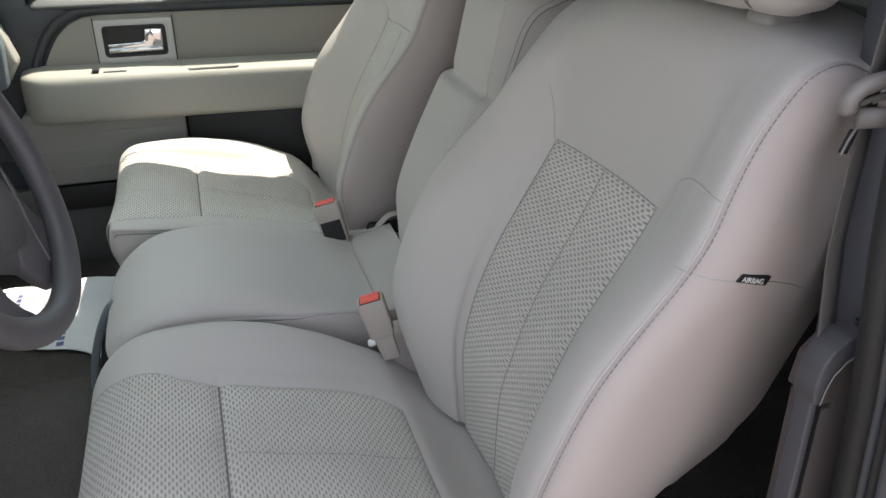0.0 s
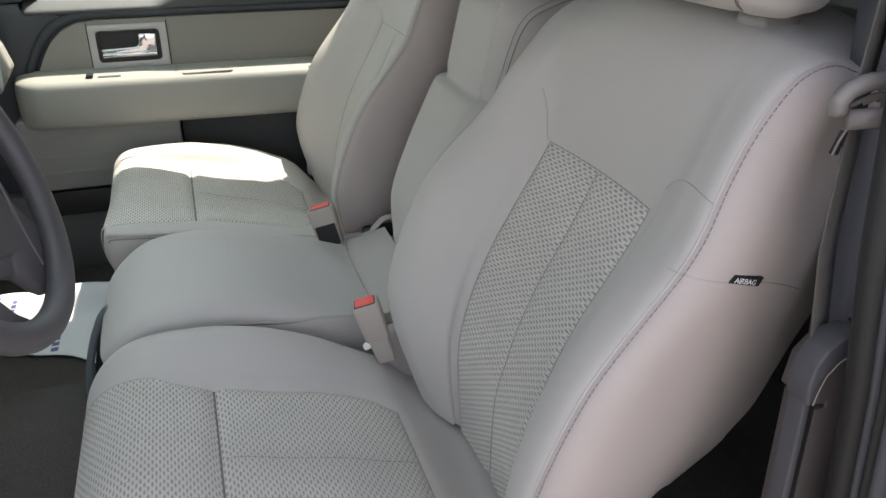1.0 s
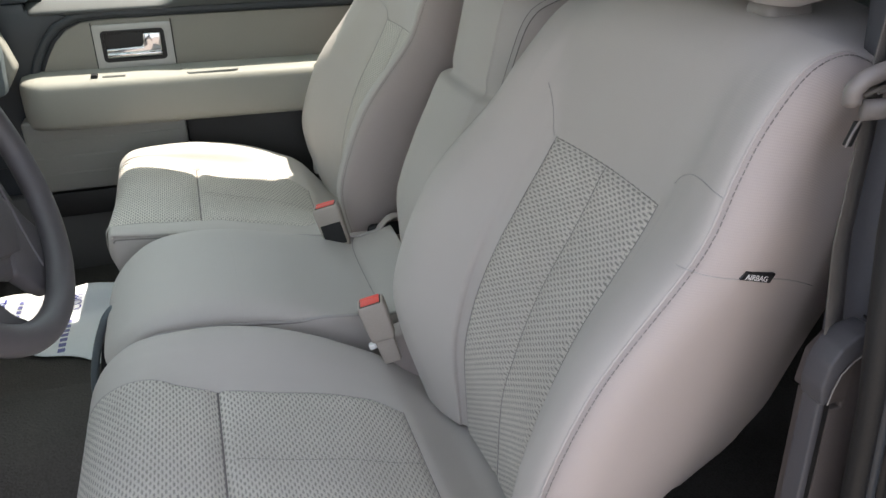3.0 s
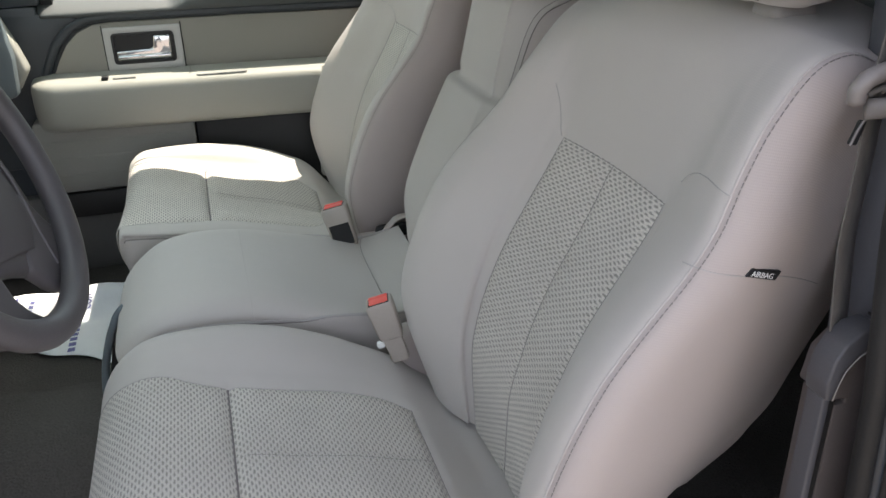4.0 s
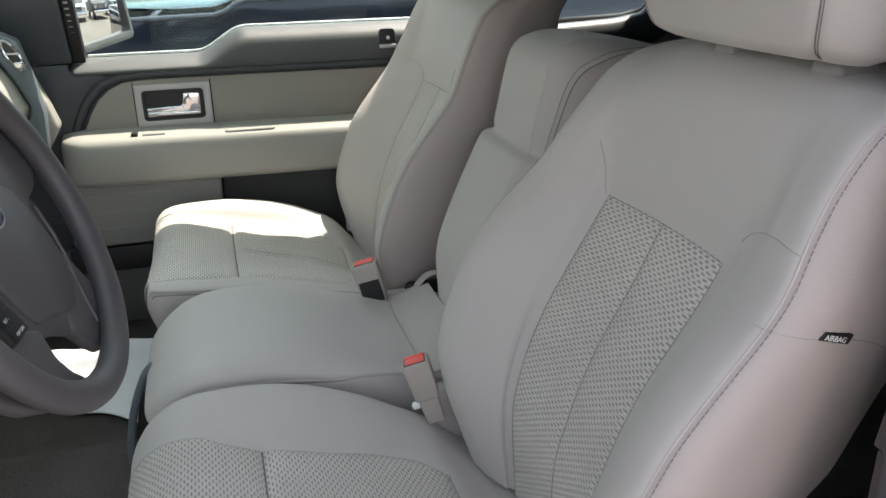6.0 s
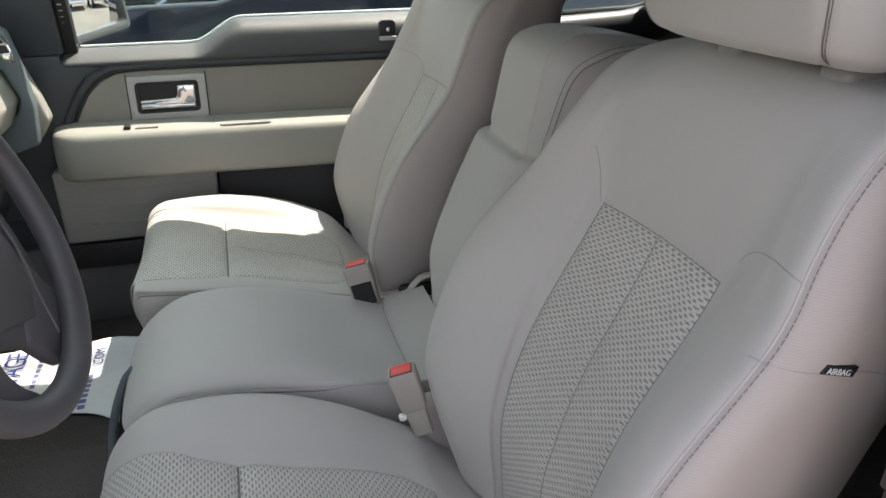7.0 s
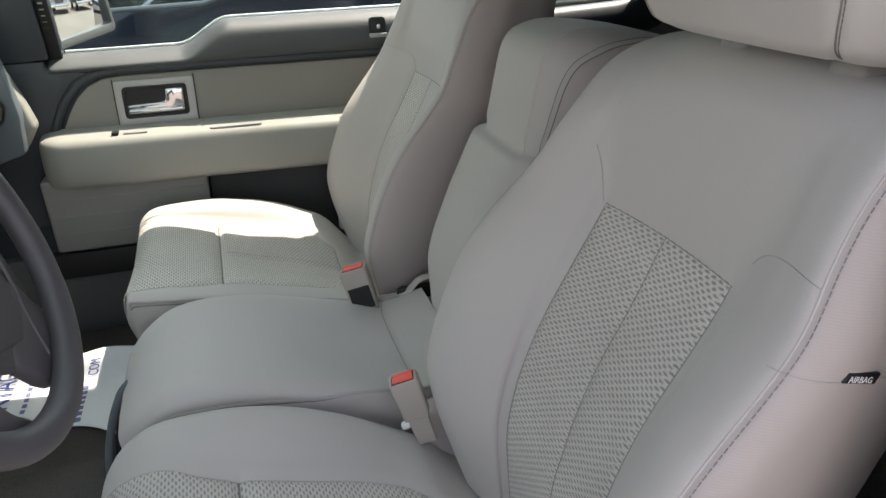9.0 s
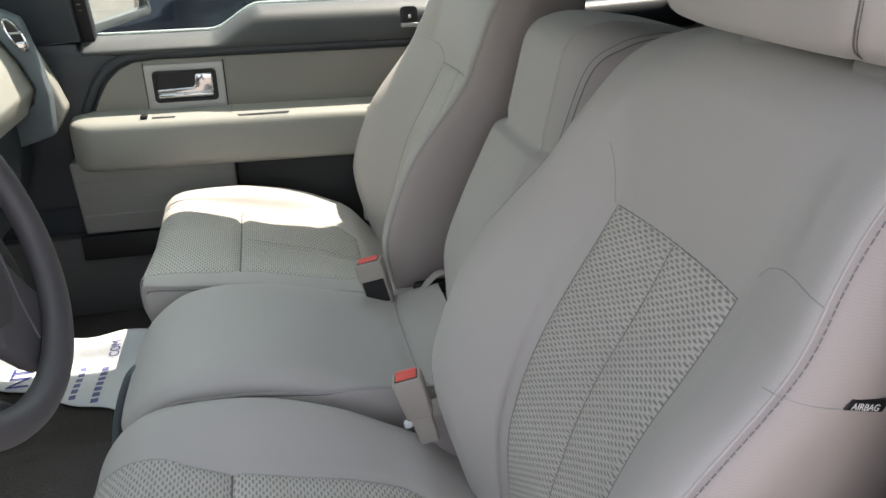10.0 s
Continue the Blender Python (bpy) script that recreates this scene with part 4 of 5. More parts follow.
v, f = tube_geo(resample(np.array([(.85, .838, 1.375), (1.10, .838, 1.386), (1.20, .834, 1.402), (1.27, .825, 1.46)]), .02), .05, 16, flat=(.050, .038, (0, 0, 1)))
tagged(link_mesh("trim", v, f, DARK), "grey rounded ledge below the rear window", "trim", kind="structure")


# ---- dashboard ----
dash = empty("dashboard", (-.6, 0, .9))
tagged(dash, "dark and beige dashboard with silver trim", "dashboard")
prof = [(-.96, .95), (-.62, .93), (-.50, 1.02), (-.455, 1.14), (-.452, 1.24), (-.475, 1.32), (-.515, 1.42), (-.60, 1.49), (-.72, 1.51), (-.96, 1.47)]
part("body", prism(prof, -.78, .775, "y", .02, 3), DARK, dash, "dark dashboard shell")
part("end_cap", prism([(-.60, 1.20), (-.388, 1.208), (-.356, 1.259), (-.374, 1.32), (-.395, 1.375), (-.43, 1.44), (-.60, 1.47)], .735, .79, "y", .010, 3), BEIGE, dash, "beige dashboard end")
frame_out = [(-.52, 1.17), (-.380, 1.212), (-.374, 1.30), (-.386, 1.385), (-.404, 1.462), (-.52, 1.52)]
frame_in = [(-.52, 1.24), (-.410, 1.283), (-.398, 1.315), (-.420, 1.372), (-.450, 1.425), (-.52, 1.47)]
part("side_trim", ring_prism(frame_out, frame_in, .695, .737, "y", .006), VENTGREY, dash, "blue-grey trim frame")
part("fascia", prism([(-.53, 1.20), (-.425, 1.262), (-.404, 1.315), (-.426, 1.373), (-.458, 1.43), (-.53, 1.475)], -.05, .712, "y", .006, 2), BEIGE, dash, "beige dashboard face")
oval = [(-.414 + .013 * math.cos(a) - .013 * math.sin(a), .692, 1.430 + .032 * math.sin(a)) for a in np.linspace(0, 2 * math.pi, 33)[:-1]]
tube("vent_ring", oval, .0035, CHROME, dash, "chrome vent ring", n=8, closed=True)
part("vent_inside", prism([(x, z) for x, _, z in oval], .690, .697, "y", 0), BLACK, dash)
part("vent_knob", box((-.414, .680, 1.402), (-.395, .694, 1.417), .004, 3), CHROME, dash, "chrome vent knob")
part("vent_vane", box((-.427, .686, 1.432), (-.400, .694, 1.436), .001, 1), SILVER, dash)

# ---- steering wheel ----
WC, WA, WY = Vector((-.222, -.445, 1.396)), radians(23.0), radians(-7.8)
wheel = empty("steering_wheel", WC)
tagged(wheel, "dark grey four-spoke steering wheel with control buttons", "steering wheel")


def wheel_axes(tilt, yaw):
    """To the passenger's side, down, and towards the driver."""
    nrm = Vector((math.cos(tilt) * math.cos(yaw), math.cos(tilt) * math.sin(yaw), math.sin(tilt)))
    sd = Vector((-math.sin(yaw), math.cos(yaw), 0))
    dn = sd.cross(nrm)
    return sd, dn if dn.z < 0 else -dn, nrm


SD, DN, NRM = wheel_axes(WA, WY)


def wp(a, b, c=0.0):
    """A point of the wheel: a to the passenger's side, b down, c towards the driver."""
    return WC + SD * a + DN * b + NRM * c


v, f = [], []
NR, NT = 96, 16
RC, WR, GRIP = Vector((-.2131, -.4386, 1.3937)), .1792, .0157
RS, RD, RN = wheel_axes(radians(21.6), radians(-4.6))
for i in range(NR):
    t = 2 * math.pi * i / NR
    for k in range(NT):
        q = 2 * math.pi * k / NT
        rr = WR + GRIP * 1.05 * math.cos(q)
        v.append(RC + RS * rr * math.sin(t) + RD * rr * math.cos(t) + RN * GRIP * .92 * math.sin(q))
for i in range(NR):
    for k in range(NT):
        j, l = (i + 1) % NR, (k + 1) % NT
        f.append((i * NT + k, i * NT + l, j * NT + l, j * NT + k))
link_mesh("rim", v, f, WHEEL, wheel, "dark grey soft rim")


def wheel_solid(name, poly, c0, c1, material, label="", bevel=.004, parent=None, dome=0.0):
    bm = prism(poly, c0, c1, "z", bevel, 3)
    for q in bm.verts:
        a, b, c = q.co
        if c > (c0 + c1) / 2:
            c += dome * max(0, 1 - (a * a + b * b) / .0145)
        q.co = wp(a, b, c)
    return part(name, bm, material, parent or wheel, label)


hub = [(.017, -.060), (.060, -.046), (.115, -.022), (.138, .012), (.130, .064), (.117, .100), (.100, .137), (.078, .152), (.045, .142), (.016, .125), (-.022, .110), (-.062, .112), (-.092, .094), (-.108, .050), (-.106, .010), (-.085, -.026), (-.030, -.050)]
wheel_solid("airbag_cover", hub, -.036, -.016, WHEEL, "dark grey hub cover", .008, None, .004)
inner_pad = [(.017, -.048), (.061, -.044), (.096, -.017), (.108, .020), (.112, .060), (.100, .098), (.066, .122), (.020, .108), (-.020, .098), (-.030, .080), (-.046, .020), (-.062, -.012), (-.030, -.036)]
wheel_solid("airbag_pad", inner_pad, -.020, -.0125, WHEEL, "slightly raised hub centre", .004, None, .004)
spokes = ([(.060, -.060), (.110, -.072), (.150, -.082), (.186, -.078), (.188, -.030), (.172, -.012), (.158, -.002), (.124, .006), (.100, .020), (.06, 0)],
          [(-.030, -.062), (-.080, -.074), (-.120, -.084), (-.166, -.086), (-.184, -.040), (-.160, -.006), (-.110, .006), (-.06, .01)],
          [(.094, .060), (.121, .070), (.128, .102), (.135, .119), (.152, .121), (.146, .142), (.124, .160), (.098, .180), (.064, .178), (.050, .163), (.03, .130)],
          [(-.022, .100), (-.027, .133), (-.020, .153), (.000, .176), (-.060, .174), (-.120, .140), (-.158, .100), (-.120, .080), (-.08, .07)])
for poly in spokes:
    wheel_solid("spoke", poly, -.032, -.013, WHEEL, "", .007)
ridge = [wp(a, b, -.0135) for a, b in ((.122, .012), (.121, .05), (.112, .080), (.100, .105), (.092, .130), (.086, .152))]
tube("spoke_edge", ridge, .0022, WHEEL, wheel, "raised spoke edge", n=8)
wheel_solid("spoke_back", [(.09, .0), (.178, -.012), (.178, .05), (.170, .10), (.150, .127), (.11, .12)], -.050, -.036, BLACK, "black plate behind the spokes", .003)
bt = [(-.060, .022), (-.040, .082), (-.046, .092), (-.088, .092), (-.096, .086), (-.108, .044), (-.104, .030), (-.080, .020)]
pad = wheel_solid("button_pad", bt, -.022, -.0105, BLACK, "black control button block", .004)
for k, word in enumerate(("RESUME", "SET +", "SET -", "OFF ON")):
    b0, a0 = .026 + .0166 * k, -.092 + .0048 * k
    wheel_solid("button", [(a0, b0), (a0 + .029, b0 - .001), (a0 + .033, b0 + .0135), (a0 + .004, b0 + .0145)], -.0125, -.0088, BLACK, "", .0015, pad)
    m = Matrix.Translation(wp(a0 + .006, b0 + .0098, -.0080)) @ Matrix((SD, -DN, NRM)).transposed().to_4x4()
    text(word, .0048, m, WHITE, pad)
side_key = [(-.104, .034), (-.095, .032), (-.080, .086), (-.090, .088)]
wheel_solid("side_key", side_key, -.0125, -.0092, BLACK, "", .0015, pad)
TURN = Matrix((SD, -DN, NRM)).transposed().to_4x4()
bm = bmesh.new()
bmesh.ops.create_cone(bm, cap_ends=True, segments=40, radius1=.0185, radius2=.0165, depth=.0022)
bmesh.ops.transform(bm, matrix=Matrix.Translation(wp(.026, -.007, -.0102)) @ TURN @ Matrix.Diagonal((1.28, .74, 1, 1)), verts=bm.verts)
badge = part("badge", bm, CHROME, wheel, "oval badge with silver edge")
bm = bmesh.new()
bmesh.ops.create_cone(bm, cap_ends=True, segments=40, radius1=.0150, radius2=.0140, depth=.002)
bmesh.ops.transform(bm, matrix=Matrix.Translation(wp(.026, -.007, -.0092)) @ TURN @ Matrix.Diagonal((1.28, .72, 1, 1)), verts=bm.verts)
part("badge_face", bm, EMBLEM, badge, "blue enamel badge face")
mark = [wp(.026 + .0145 * math.cos(q), -.007 + .0068 * math.sin(q), -.0082) for q in np.linspace(0, 2 * math.pi, 33)[:-1]]
tube("badge_mark", mark, .0007, CHROME, badge, "thin silver oval", n=6, closed=True)
for da, db, ln in ((-.006, -.001, .005), (.000, .001, .006), (.006, -.0005, .005)):
    tube("badge_mark", [wp(.026 + da + .5 * ln * x, -.007 + db + .002 * (1 - x * x) * (1 if da else -1), -.0082) for x in np.linspace(-1, 1, 12)], .0009, CHROME, badge, "silver curl", n=6)
v, f = tube_geo([wp(.0, .0, -.02), wp(0, .0, -.12), wp(0, .01, -.30)], .045, 16)
link_mesh("column", v, f, WHEEL, wheel, "dark steering column shroud")

# ---- seat belt buckles ----


def buckle(x, y, z, turn, lean_x, sticker, big=1.12, wide=1.0, slope=.22):
    b = empty("seat_belt_buckle", (x, y, z - .10))
    tagged(b, "taupe seat belt buckle with red release button" + (" and black patch" if sticker else ""), "belt buckle", "seat belt buckles")
    M = Matrix.Translation((x, y, z)) @ pose(0, 0, 0, -3, lean_x, turn) @ Matrix.Diagonal((big * wide, big, big, 1))
    def put(nm, bm, material, lb=""):
        for v in bm.verts:
            if v.co.z > -.014:
                v.co.z += (v.co.y - .015) * slope   # the head slopes towards the driver
        bmesh.ops.transform(bm, matrix=M, verts=bm.verts)
        return part(nm, bm, material, b, lb)
    put("housing", prism([(-.020, -.082), (.020, -.082), (.0235, -.013), (.0225, .0), (-.0225, .0), (-.0235, -.013)], -.015, .015, "y", .004, 3), TAUPE)
    put("tongue_slot", prism([(-.0185, -.012), (.0185, -.012), (.0185, .0006), (-.0185, .0006)], -.0125, .0115, "y", .001, 1), BLACK, "dark slot round the button")
    put("release_button", prism([(-.0175, -.012), (.0175, -.012), (.0165, .0022), (-.0165, .0022)], -.0105, .0105, "y", .002, 2), RED, "red release button")
    put("button_lip", prism([(-.0165, -.008), (.0165, -.008), (.0165, .0034), (-.0165, .0034)], .0035, .0105, "y", .0012, 2), RED, "raised red edge")
    bm = prism([(-.015, -.135), (.015, -.135), (.017, -.078), (-.017, -.078)], -.008, .008, "y", .004, 2)
    bmesh.ops.transform(bm, matrix=M, verts=bm.verts)
    part("stalk", bm, TAUPE, b, "taupe sleeve")
    if sticker:
        bm = box((-.018, -.0165, -.070), (.018, -.0145, -.030), .001, 1)
        bmesh.ops.transform(bm, matrix=M, verts=bm.verts)
        part("patch", bm, RUBBER, b, "black square patch")
    else:
        bm = box((-.030, -.006, -.098), (-.016, .006, -.086), .003, 2)
        bmesh.ops.transform(bm, matrix=M, verts=bm.verts)
        part("cable_clip", bm, WHITE, b, "small white clip")
    return b


buckle(.235, -.222, 1.059, -14, -17, False, .84, 1.10)
buckle(.235, .167, 1.064, -14, -15, True, 1.12, 1.0, -.05)

# ---- driver's pillar and shoulder belt ----
shell("wall_pillar", box((.586, -.855, .60), (.74, -.790, 1.84), .02, 3, None, lambda c: Vector((c.x + (c.z - 1.2) * .02, c.y + max(0, c.z - 1.4) * .28, c.z))), PILLAR, "grey centre pillar trim", "pillar")
for dx, mt, r in ((0.0, RUBBER, .010), (.017, DARK, .006), (.029, RUBBER, .006), (.046, PILLAR, .011)):
    v, f = tube_geo([(.562 + dx, -.862, .62), (.546 + dx, -.862, 1.0), (.527 + dx, -.862, 1.25), (.506 + dx, -.862, 1.40), (.56 + dx, -.78, 1.80)], r, 8)
    tagged(link_mesh("trim", v, f, mt), "black rubber door seal" if mt is RUBBER else "grey painted door frame edge", "door seal", kind="structure")
shell("baseboard", box((-.95, -1.0, .48), (1.45, -.80, .705), .03, 3), NAVY, "dark blue painted door sill", "door sill")
# rear door: only its front edge shows, the rest shades the driver's seat
shell("wall_rear_door", box((.595, -1.06, .50), (1.45, -.87, 1.42), .03, 3), NAVY, "closed dark blue rear door, mostly unseen, added for shade", "wall")
# unseen pane and frame above it, added to block more sky
rear_pane = [(.66, 1.40), (1.42, 1.40), (1.42, 1.80), (.70, 1.80)]
shell("window_3", prism(rear_pane, -.955, -.949, "y", 0, 1, lambda c: Vector((c.x, c.y + max(0, c.z - 1.4) * .30, c.z))), TINT, "unseen dark rear door window, added for shade", "window")
shell("trim", box((.62, -.95, 1.40), (.72, -.84, 1.82), .02, 2, None, lambda c: Vector((c.x, c.y + max(0, c.z - 1.4) * .28, c.z))), NAVY, "unseen dark blue door frame, added for shade", "pillar")
# the open driver's door, unseen, swung out ahead of the doorway to block light
door_2 = empty("door_2", (-.62, -.90, .60))
tagged(door_2, "unseen open driver's door, added to block light", "door", kind="structure")
SWING = pose(-.62, -.90, 0, 0, 0, -112)
for nm, bm, mt in (
        ("door_skin", box((0, -.09, .60), (1.12, .0, 1.40), .02, 3), NAVY),
        ("inner_trim", box((.03, .0, .64), (1.09, .05, 1.38), .02, 3), DARK),
        ("armrest", box((.20, .04, 1.08), (1.02, .11, 1.19), .03, 3), BEIGE),
        ("window_frame", ring_prism([(.0, 1.37), (1.12, 1.37), (1.10, 1.80), (.62, 1.82), (.10, 1.50)], [(.12, 1.40), (1.04, 1.40), (1.03, 1.75), (.64, 1.77), (.18, 1.50)], -.05, -.01, "y", .004), NAVY)):
    bmesh.ops.transform(bm, matrix=SWING, verts=bm.verts)
    part(nm, bm, mt, door_2)
belt_thing = empty("seat_belt", (.53, -.80, 1.05))
tagged(belt_thing, "taupe shoulder belt hanging in front of the pillar", "seat belt")
path = [(.575, -.775, 1.74), (.550, -.782, 1.60), (.536, -.788, 1.50), (.537, -.788, 1.44), (.534, -.790, 1.36), (.540, -.795, 1.28), (.545, -.798, 1.20)]
P = resample(np.array([list(p) for p in path]), .01)
vs, us, fs = [], [], []
WD = Vector((.88, .47, 0)).normalized()
for i, p in enumerate(P):
    for k, w in enumerate((-.0195, .0195)):
        vs.append(Vector(p) + WD * w)
        us.append((w, i * .01))
for i in range(len(P) - 1):
    fs.append((2 * i, 2 * i + 1, 2 * i + 3, 2 * i + 2))
wb = link_mesh("webbing", vs, fs, WEB, belt_thing, "woven taupe webbing", us)
wb.modifiers.new("thickness", "SOLIDIFY").thickness = .0018
v, f = tube_geo(resample(np.array([(.503, -.802, 1.484), (.501, -.803, 1.494), (.507, -.805, 1.503), (.522, -.808, 1.509), (.548, -.812, 1.511), (.60, -.822, 1.511)]), .004), .0072, 14)
link_mesh("guide_loop", v, f, LOOP, belt_thing, "taupe plastic belt guide")
v, f = tube_geo([(.514, -.802, 1.478), (.54, -.812, 1.480), (.60, -.825, 1.483)], .010, 12, flat=(.0085, .005, (0, 0, 1)))
link_mesh("guide_bar", v, f, LOOP, belt_thing, "taupe plastic belt guide")
for k in range(3):
    tube("belt_fold", [(.512 + .010 * k, -.803 - .003 * k, 1.490 + .002 * k), (.530 + .010 * k, -.808 - .003 * k, 1.498 + .001 * k), (.58, -.816, 1.500 - .004 * k)], .0022, WEB, belt_thing, "creased webbing in the guide", n=8)
part("keeper", prism([(.508, 1.449), (.514, 1.448), (.520, 1.467), (.515, 1.468)], -.801, -.795, "y", .001, 1), RUBBER, belt_thing, "black belt keeper")
tube("keeper_edge", [(.507, -.8012, 1.449), (.511, -.8012, 1.460), (.516, -.8012, 1.469)], .0011, LOOP, belt_thing, n=6)
cover = empty("belt_cover", (.545, -.82, 1.0))
tagged(cover, "grey plastic belt retractor cover on the pillar", "belt cover")
part("front_strip", prism([(.513, .85), (.5215, .85), (.5215, 1.222), (.513, 1.222)], -.8245, -.803, "y", .0022, 3), COVER, cover, "grey moulded front strip")
part("shell", prism([(.530, .85), (.582, .85), (.582, 1.268), (.545, 1.266), (.529, 1.250), (.5235, 1.2145), (.541, 1.2145), (.541, 1.209), (.530, 1.209)], -.8225, -.780, "y", .0022, 2), COVERT, cover, "warm taupe moulded body")
hood = [(.512, 1.2205), (.509, 1.240), (.513, 1.262), (.522, 1.277), (.536, 1.287), (.553, 1.290), (.566, 1.283), (.553, 1.270), (.538, 1.262), (.527, 1.250), (.522, 1.236), (.519, 1.2205)]
part("cap", prism(hood, -.829, -.801, "y", .0028, 3), COVER, cover, "grey rounded cap with a thin lip")
# a paler tube paints the highlight along the cap's lower lip
tube("cap_highlight", [(x, -.8285, z) for x, z in hood[6:]], .0007, COLLAR, cover, "pale line painting the highlight on the lip", n=6)
tube("cap_joint", [(.5675, -.8293, 1.2835), (.568, -.800, 1.2860)], .0014, RUBBER, cover, "dark joint", n=6)
part("slot", box((.5205, -.8205, .86), (.5302, -.80, 1.216), 0), RUBBER, cover, "dark belt slot")

# ---- floor things ----
mat_paper = empty("paper_floor_mat", (-.4, .6, floor_height(-.4, .6)))
tagged(mat_paper, "white printed paper mat lying on the carpet", "paper mat")


def lay(a, b):
    """A point on the paper: a towards the passenger door, b to the rear."""
    # the side by the door rides up the carpet
    s = min(1, max(0, (a - .58) / .22))
    rise = .055 * s * s * (3 - 2 * s)
    k = .945 - rise
    x, y = .03 + (b - .03) * k, -1.2 + (a + 1.2) * k
    return Vector((x, y, floor_height(x, y) + rise + .008 + .006 * noise.noise(Vector((x * 9, y * 9, 3)))))


vs, fs = [], []
n = 36
for i in range(n + 1):
    for j in range(n + 1):
        b = -.70 + .48 * j / n + .008 * math.sin(i * .4)
        near = .385 + .58 * (-.26 - b)
        a = near + (.785 - near) * i / n + .008 * math.sin(j * .5)
        vs.append(lay(a, b))
for i in range(n):
    for j in range(n):
        q = i * (n + 1) + j
        fs.append((q, q + 1, q + n + 2, q + n + 1))
sheet = link_mesh("sheet", vs, fs, PAPER, mat_paper)
sheet.modifiers.new("thickness", "SOLIDIFY").thickness = .001


def bar(a0, a1, b0, b1):
    vv, ff = [], []
    m = 8
    for i in range(m + 1):
        for j in range(3):
            p = lay(a0 + (a1 - a0) * i / m, b0 + (b1 - b0) * j / 2)
            vv.append(p + Vector((0, 0, .0012)))
    for i in range(m):
        for j in range(2):
            q = i * 3 + j
            ff.append((q, q + 1, q + 4, q + 3))
    return link_mesh("printed_bar", vv, ff, INK_PALE, mat_paper, "blue printed bar")


for k in range(9):
    bar(.530 + .0250 * k, .546 + .0250 * k, -.482, -.472)
for k in range(7):
    bar(.455 + .024 * k, .471 + .024 * k, -.362, -.346)
for k in range(6):
    bar(.480 + .026 * k, .497 + .026 * k, -.412, -.398)
for word, size, a0, b0, st in (("NTAGE", .070, .552, -.512, .92), ("COM", .034, .655, -.330, 1.0)):
    ob = text(word, size, Matrix.Identity(4), INK, mat_paper, "blue printed letters", "LEFT", st)
    fine = bmesh.new()
    fine.from_mesh(ob.data)
    bmesh.ops.triangulate(fine, faces=fine.faces)
    bmesh.ops.subdivide_edges(fine, edges=fine.edges, cuts=2)
    for q in fine.verts:
        q.co = lay(a0 + q.co.x, b0 - q.co.y) + Vector((0, 0, .003 + q.co.z))
    fine.to_mesh(ob.data)
    fine.free()

part("belt_anchor", box((.288, .690, .940), (.318, .716, .982), .009, 3), PIPE, passenger_seat, "small pale belt stalk")
tube("seat_lever", [(-.150, .205, .955), (-.160, .21, .940), (-.163, .215, .925), (-.155, .22, .915)], .0035, WHITE, passenger_seat, "small bright lever tip")
# storage bin under the centre seat
binn = empty("cup_holder", (-.2, -.06, .80))
tagged(binn, "blue-grey rimmed cup holder in front of the centre seat", "cup holder")
edge = [(-.215, .80), (-.212, .848), (-.2065, .882), (-.1955, .923), (-.179, .965), (-.167, .987), (-.156, .998)]
zs = np.linspace(.80, .998, 30)
v, f = tube_geo([(float(smooth_curve([p[1] for p in edge], [p[0] for p in edge], z)), .0, float(z)) for z in zs], .012, 12, flat=(.0068, .006, (1, 0, .3)))
link_mesh("rim", v, f, VENTGREY, binn, "blue-grey curved rim")
part("tray", prism([(-.208, .78), (-.203, .86), (-.190, .92), (-.172, .962), (-.12, .962), (-.12, .78)], .006, .07, "y", .004), BLACK, binn, "dark inside of the holder")

# ---- outside: door mirror ----
def convex_pane(a0, b0, a1, b1, R=1.4, n=24):
    bm = bmesh.new()
    g = [[bm.verts.new((-.004 - ((a0 + (a1 - a0) * i / n) ** 2 + (b0 + (b1 - b0) * j / n) ** 2) / (2 * R), a0 + (a1 - a0) * i / n, b0 + (b1 - b0) * j / n)) for j in range(n + 1)] for i in range(n + 1)]
    for i in range(n):
        for j in range(n):
            bm.faces.new((g[i][j], g[i + 1][j], g[i + 1][j + 1], g[i][j + 1]))
    ext = bmesh.ops.extrude_face_region(bm, geom=bm.faces[:])
    for v in ext["geom"]:
        if isinstance(v, bmesh.types.BMVert):
            v.co.x -= .003
    return bm


mir = empty("door_mirror", (-.25, 1.06, 1.45))
tagged(mir, "bright door mirror outside the passenger window", "mirror")
MM = Matrix.Translation((-.283, 1.09, 1.53)) @ pose(0, 0, 0, 7, -2.7, -38)
for nm, bm, mt, lb in (
        ("housing", prism(rrect(-.118, -.135, .118, .15, .03), -.085, -.018, "x", .014, 3), LOWER, "grey mirror housing"),
        ("bright_frame", ring_prism(rrect(-.113, -.134, .113, .145, .016), rrect(-.104, -.114, .104, .134, .008), -.020, .003, "x", .003), MID, "grey rim"),
        ("mirror_pane", convex_pane(-.107, -.118, .107, .138), MIRROR, "reflecting convex mirror pane"),
        ("arm", box((-.08, -.28, -.13), (-.02, -.08, -.08), .015, 2), BLACK, "")):
    bmesh.ops.transform(bm, matrix=MM, verts=bm.verts)
    part(nm, bm, mt, mir, lb)


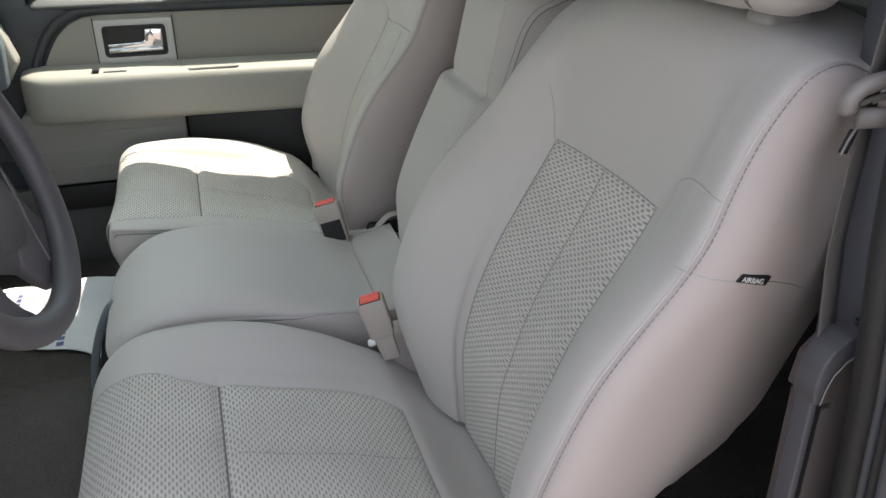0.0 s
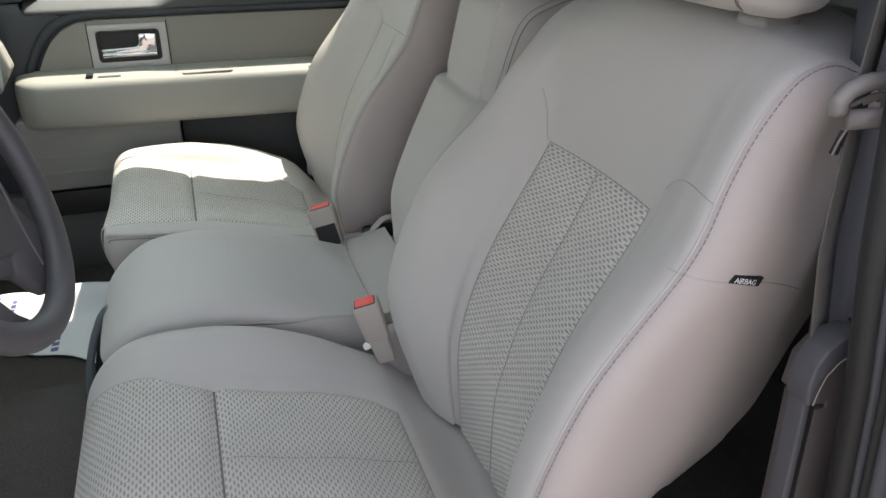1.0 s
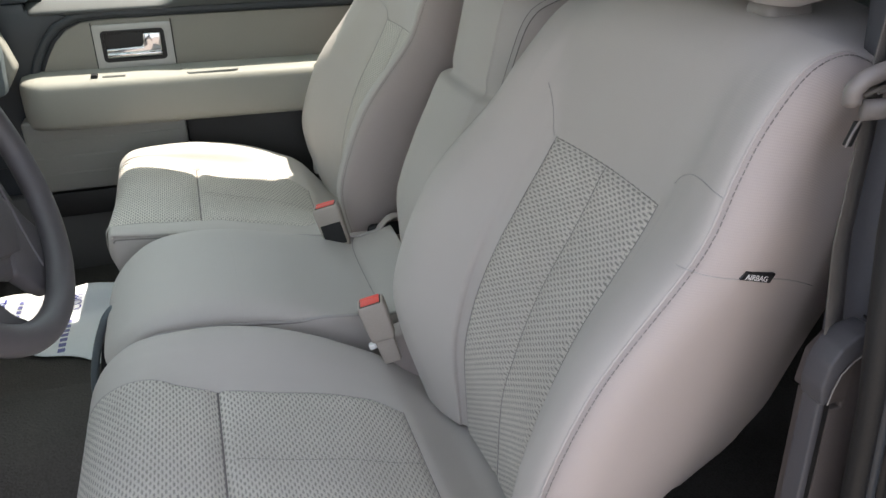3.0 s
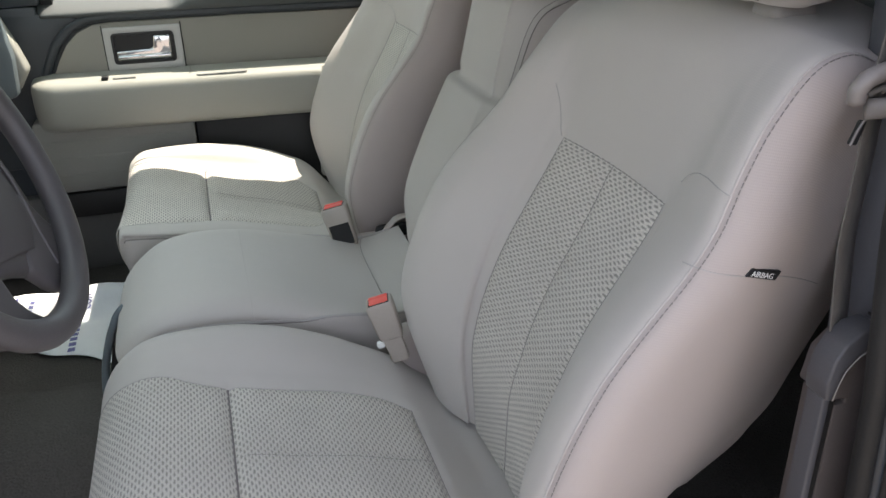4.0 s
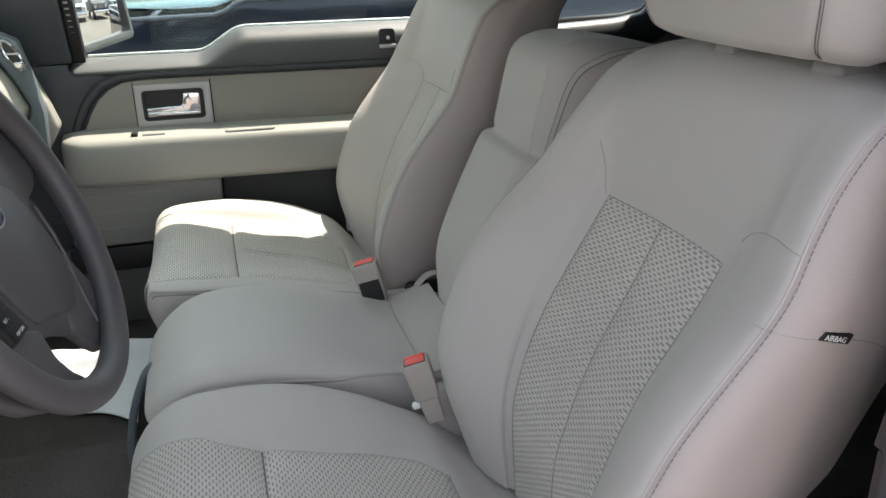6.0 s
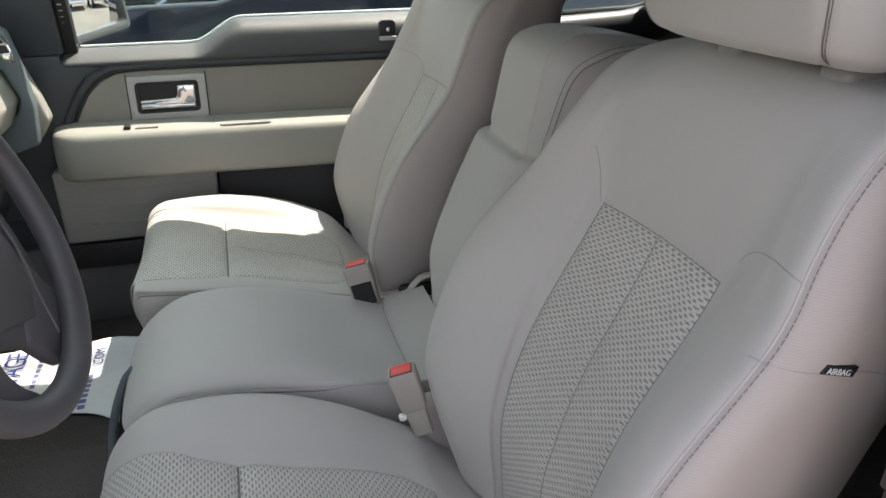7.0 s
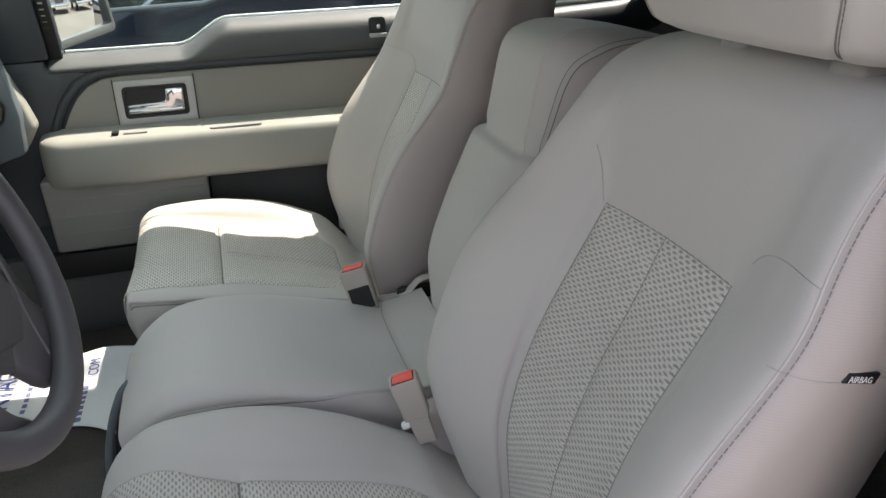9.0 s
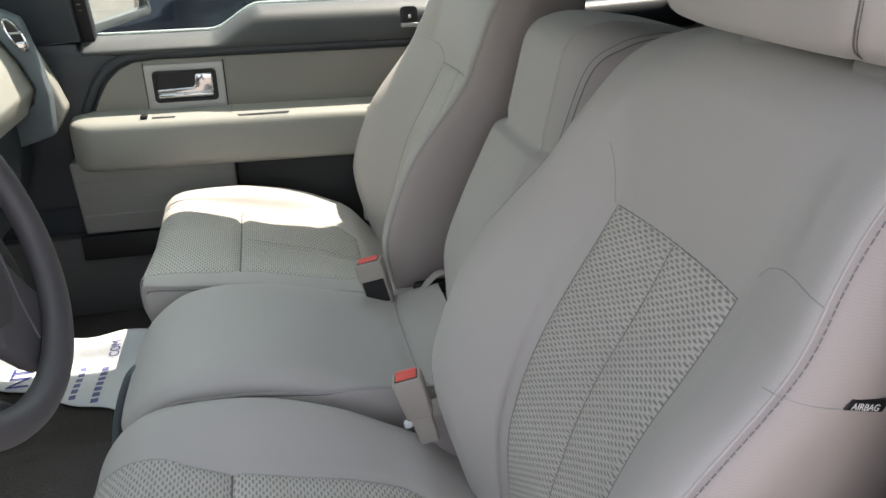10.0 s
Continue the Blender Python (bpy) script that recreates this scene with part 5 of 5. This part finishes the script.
# ---- outside: parked vehicles ----
def pickup(name, loc, turn, paint, label, length=5.4):
    """A parked pickup: x along its length, its near flank towards -y."""
    t = empty(name, loc)
    t.rotation_euler = (0, 0, radians(turn))
    M = pose(*loc, 0, 0, turn)

    def put(nm, bm, material, parent, lb=""):
        bmesh.ops.transform(bm, matrix=M, verts=bm.verts)
        ob = part(nm, bm, material, None, lb)
        ob.parent = parent
        ob.matrix_parent_inverse = placed(parent).inverted()
        return ob
    tagged(t, label, "pickup truck")
    flank = [(-2.7, .55), (3.7, .55), (3.72, .95), (3.65, 1.40), (1.32, 1.42), (1.25, 1.455), (.13, 1.450), (.09, 1.438), (.05, 1.412), (.01, 1.400), (-.75, 1.385), (-.95, 1.36), (-2.6, 1.22), (-2.75, .95)]
    body = put("body", prism(flank, 0, 1.95, "y", .012, 2), paint, t, "glossy dark body")
    put("roof", prism([(-.30, 1.84), (.2, 1.90), (1.1, 1.89), (1.15, 1.84)], .16, 1.79, "y", .02, 2), paint, t)
    for y0, y1 in ((.04, .17), (1.78, 1.91)):
        for poly in ([(-.98, 1.37), (-.86, 1.38), (-.22, 1.86), (-.34, 1.86)], [(.52, 1.44), (.60, 1.44), (.58, 1.86), (.50, 1.86)], [(1.16, 1.44), (1.30, 1.44), (1.18, 1.86), (1.06, 1.86)]):
            put("pillar", prism(poly, y0, y1, "y", .012, 2), paint, t)
        for poly in ([(-.84, 1.38), (.0, 1.395), (.05, 1.412), (.09, 1.438), (.13, 1.45), (.52, 1.45), (.50, 1.85), (-.24, 1.85)], [(.60, 1.45), (1.16, 1.45), (1.06, 1.85), (.58, 1.85)]):
            ym = (y0 + y1) / 2
            w = put("window", prism(poly, ym - .003, ym + .003, "y", 0, 1), CLEAR, t, "clear side window")
            w.visible_shadow = False
    sill = [(x, -.001, z) for x, z in ((-.9, 1.379), (-.4, 1.388), (.0, 1.396), (.05, 1.410), (.09, 1.436), (.13, 1.448), (.5, 1.451), (1.2, 1.453))]
    v, f = tube_geo(sill, .009, 8)
    bm = bmesh.new()
    bv = [bm.verts.new(p) for p in v]
    for q in f:
        bm.faces.new([bv[k] for k in q])
    put("window_moulding", bm, BLUEGREY, t, "grey window moulding")
    put("moulding", box((-1.0, -.012, 1.00), (1.0, .01, 1.05), .006), BLACK, t)
    put("door_handle", box((.36, -.03, 1.24), (.54, .005, 1.275), .01), paint, t)
    for x in (-.80, .66, 1.28):
        put("door_gap", box((x, -.004, .62), (x + .008, .04, 1.34), 0), BLACK, t)
    for x in (-1.75, 2.15):
        bm = bmesh.new()
        bmesh.ops.create_cone(bm, cap_ends=True, segments=32, radius1=.40, radius2=.40, depth=.26)
        bmesh.ops.transform(bm, matrix=pose(x, .10, .40, 90, 0, 0), verts=bm.verts)
        tyre = put("tyre", bm, RUBBER, t)
        bm = bmesh.new()
        bmesh.ops.create_cone(bm, cap_ends=True, segments=24, radius1=.23, radius2=.21, depth=.04)
        bmesh.ops.transform(bm, matrix=pose(x, -.035, .40, 90, 0, 0), verts=bm.verts)
        put("rim", bm, SILVER, tyre)
    put("windscreen", prism([(-.98, 1.385), (-.96, 1.385), (-.32, 1.84), (-.34, 1.84)], .16, 1.79, "y", 0), TINT, t, "dark windscreen")
    grille = put("grille", box((-2.775, .48, .80), (-2.68, 1.47, 1.14), .02, 2), BLACK, t, "black front grille")
    for z in (.88, .97, 1.06):
        put("grille_bar", box((-2.785, .50, z - .012), (-2.76, 1.45, z + .012), .004, 1), CHROME, grille, "chrome bar")
    for y in (.10, 1.53):
        put("headlight", box((-2.765, y, .86), (-2.62, y + .32, 1.12), .03, 2), SILVER, t, "clear headlight")
    put("bumper", box((-2.86, .02, .50), (-2.66, 1.93, .74), .04, 2), CHROME, t, "chrome front bumper")
    put("side_mirror", box((-.62, -.22, 1.42), (-.52, -.02, 1.66), .03, 3), BLACK, t, "black side mirror")
    return t


pickup("parked_pickup", (.03, 2.05, 0), 0, NAVY, "dark blue parked pickup beside the cab")
for x, y, turn, pt, lb in ((21.8, 1.0, 3, CARW, "white pickup parked across the lot"), (22.4, 3.7, -2, BLACK, "black pickup parked across the lot"), (24.0, 6.6, 0, BLUEGREY, "grey pickup parked across the lot")):
    pickup("parked_pickup", (x, y, 0), turn, pt, lb)
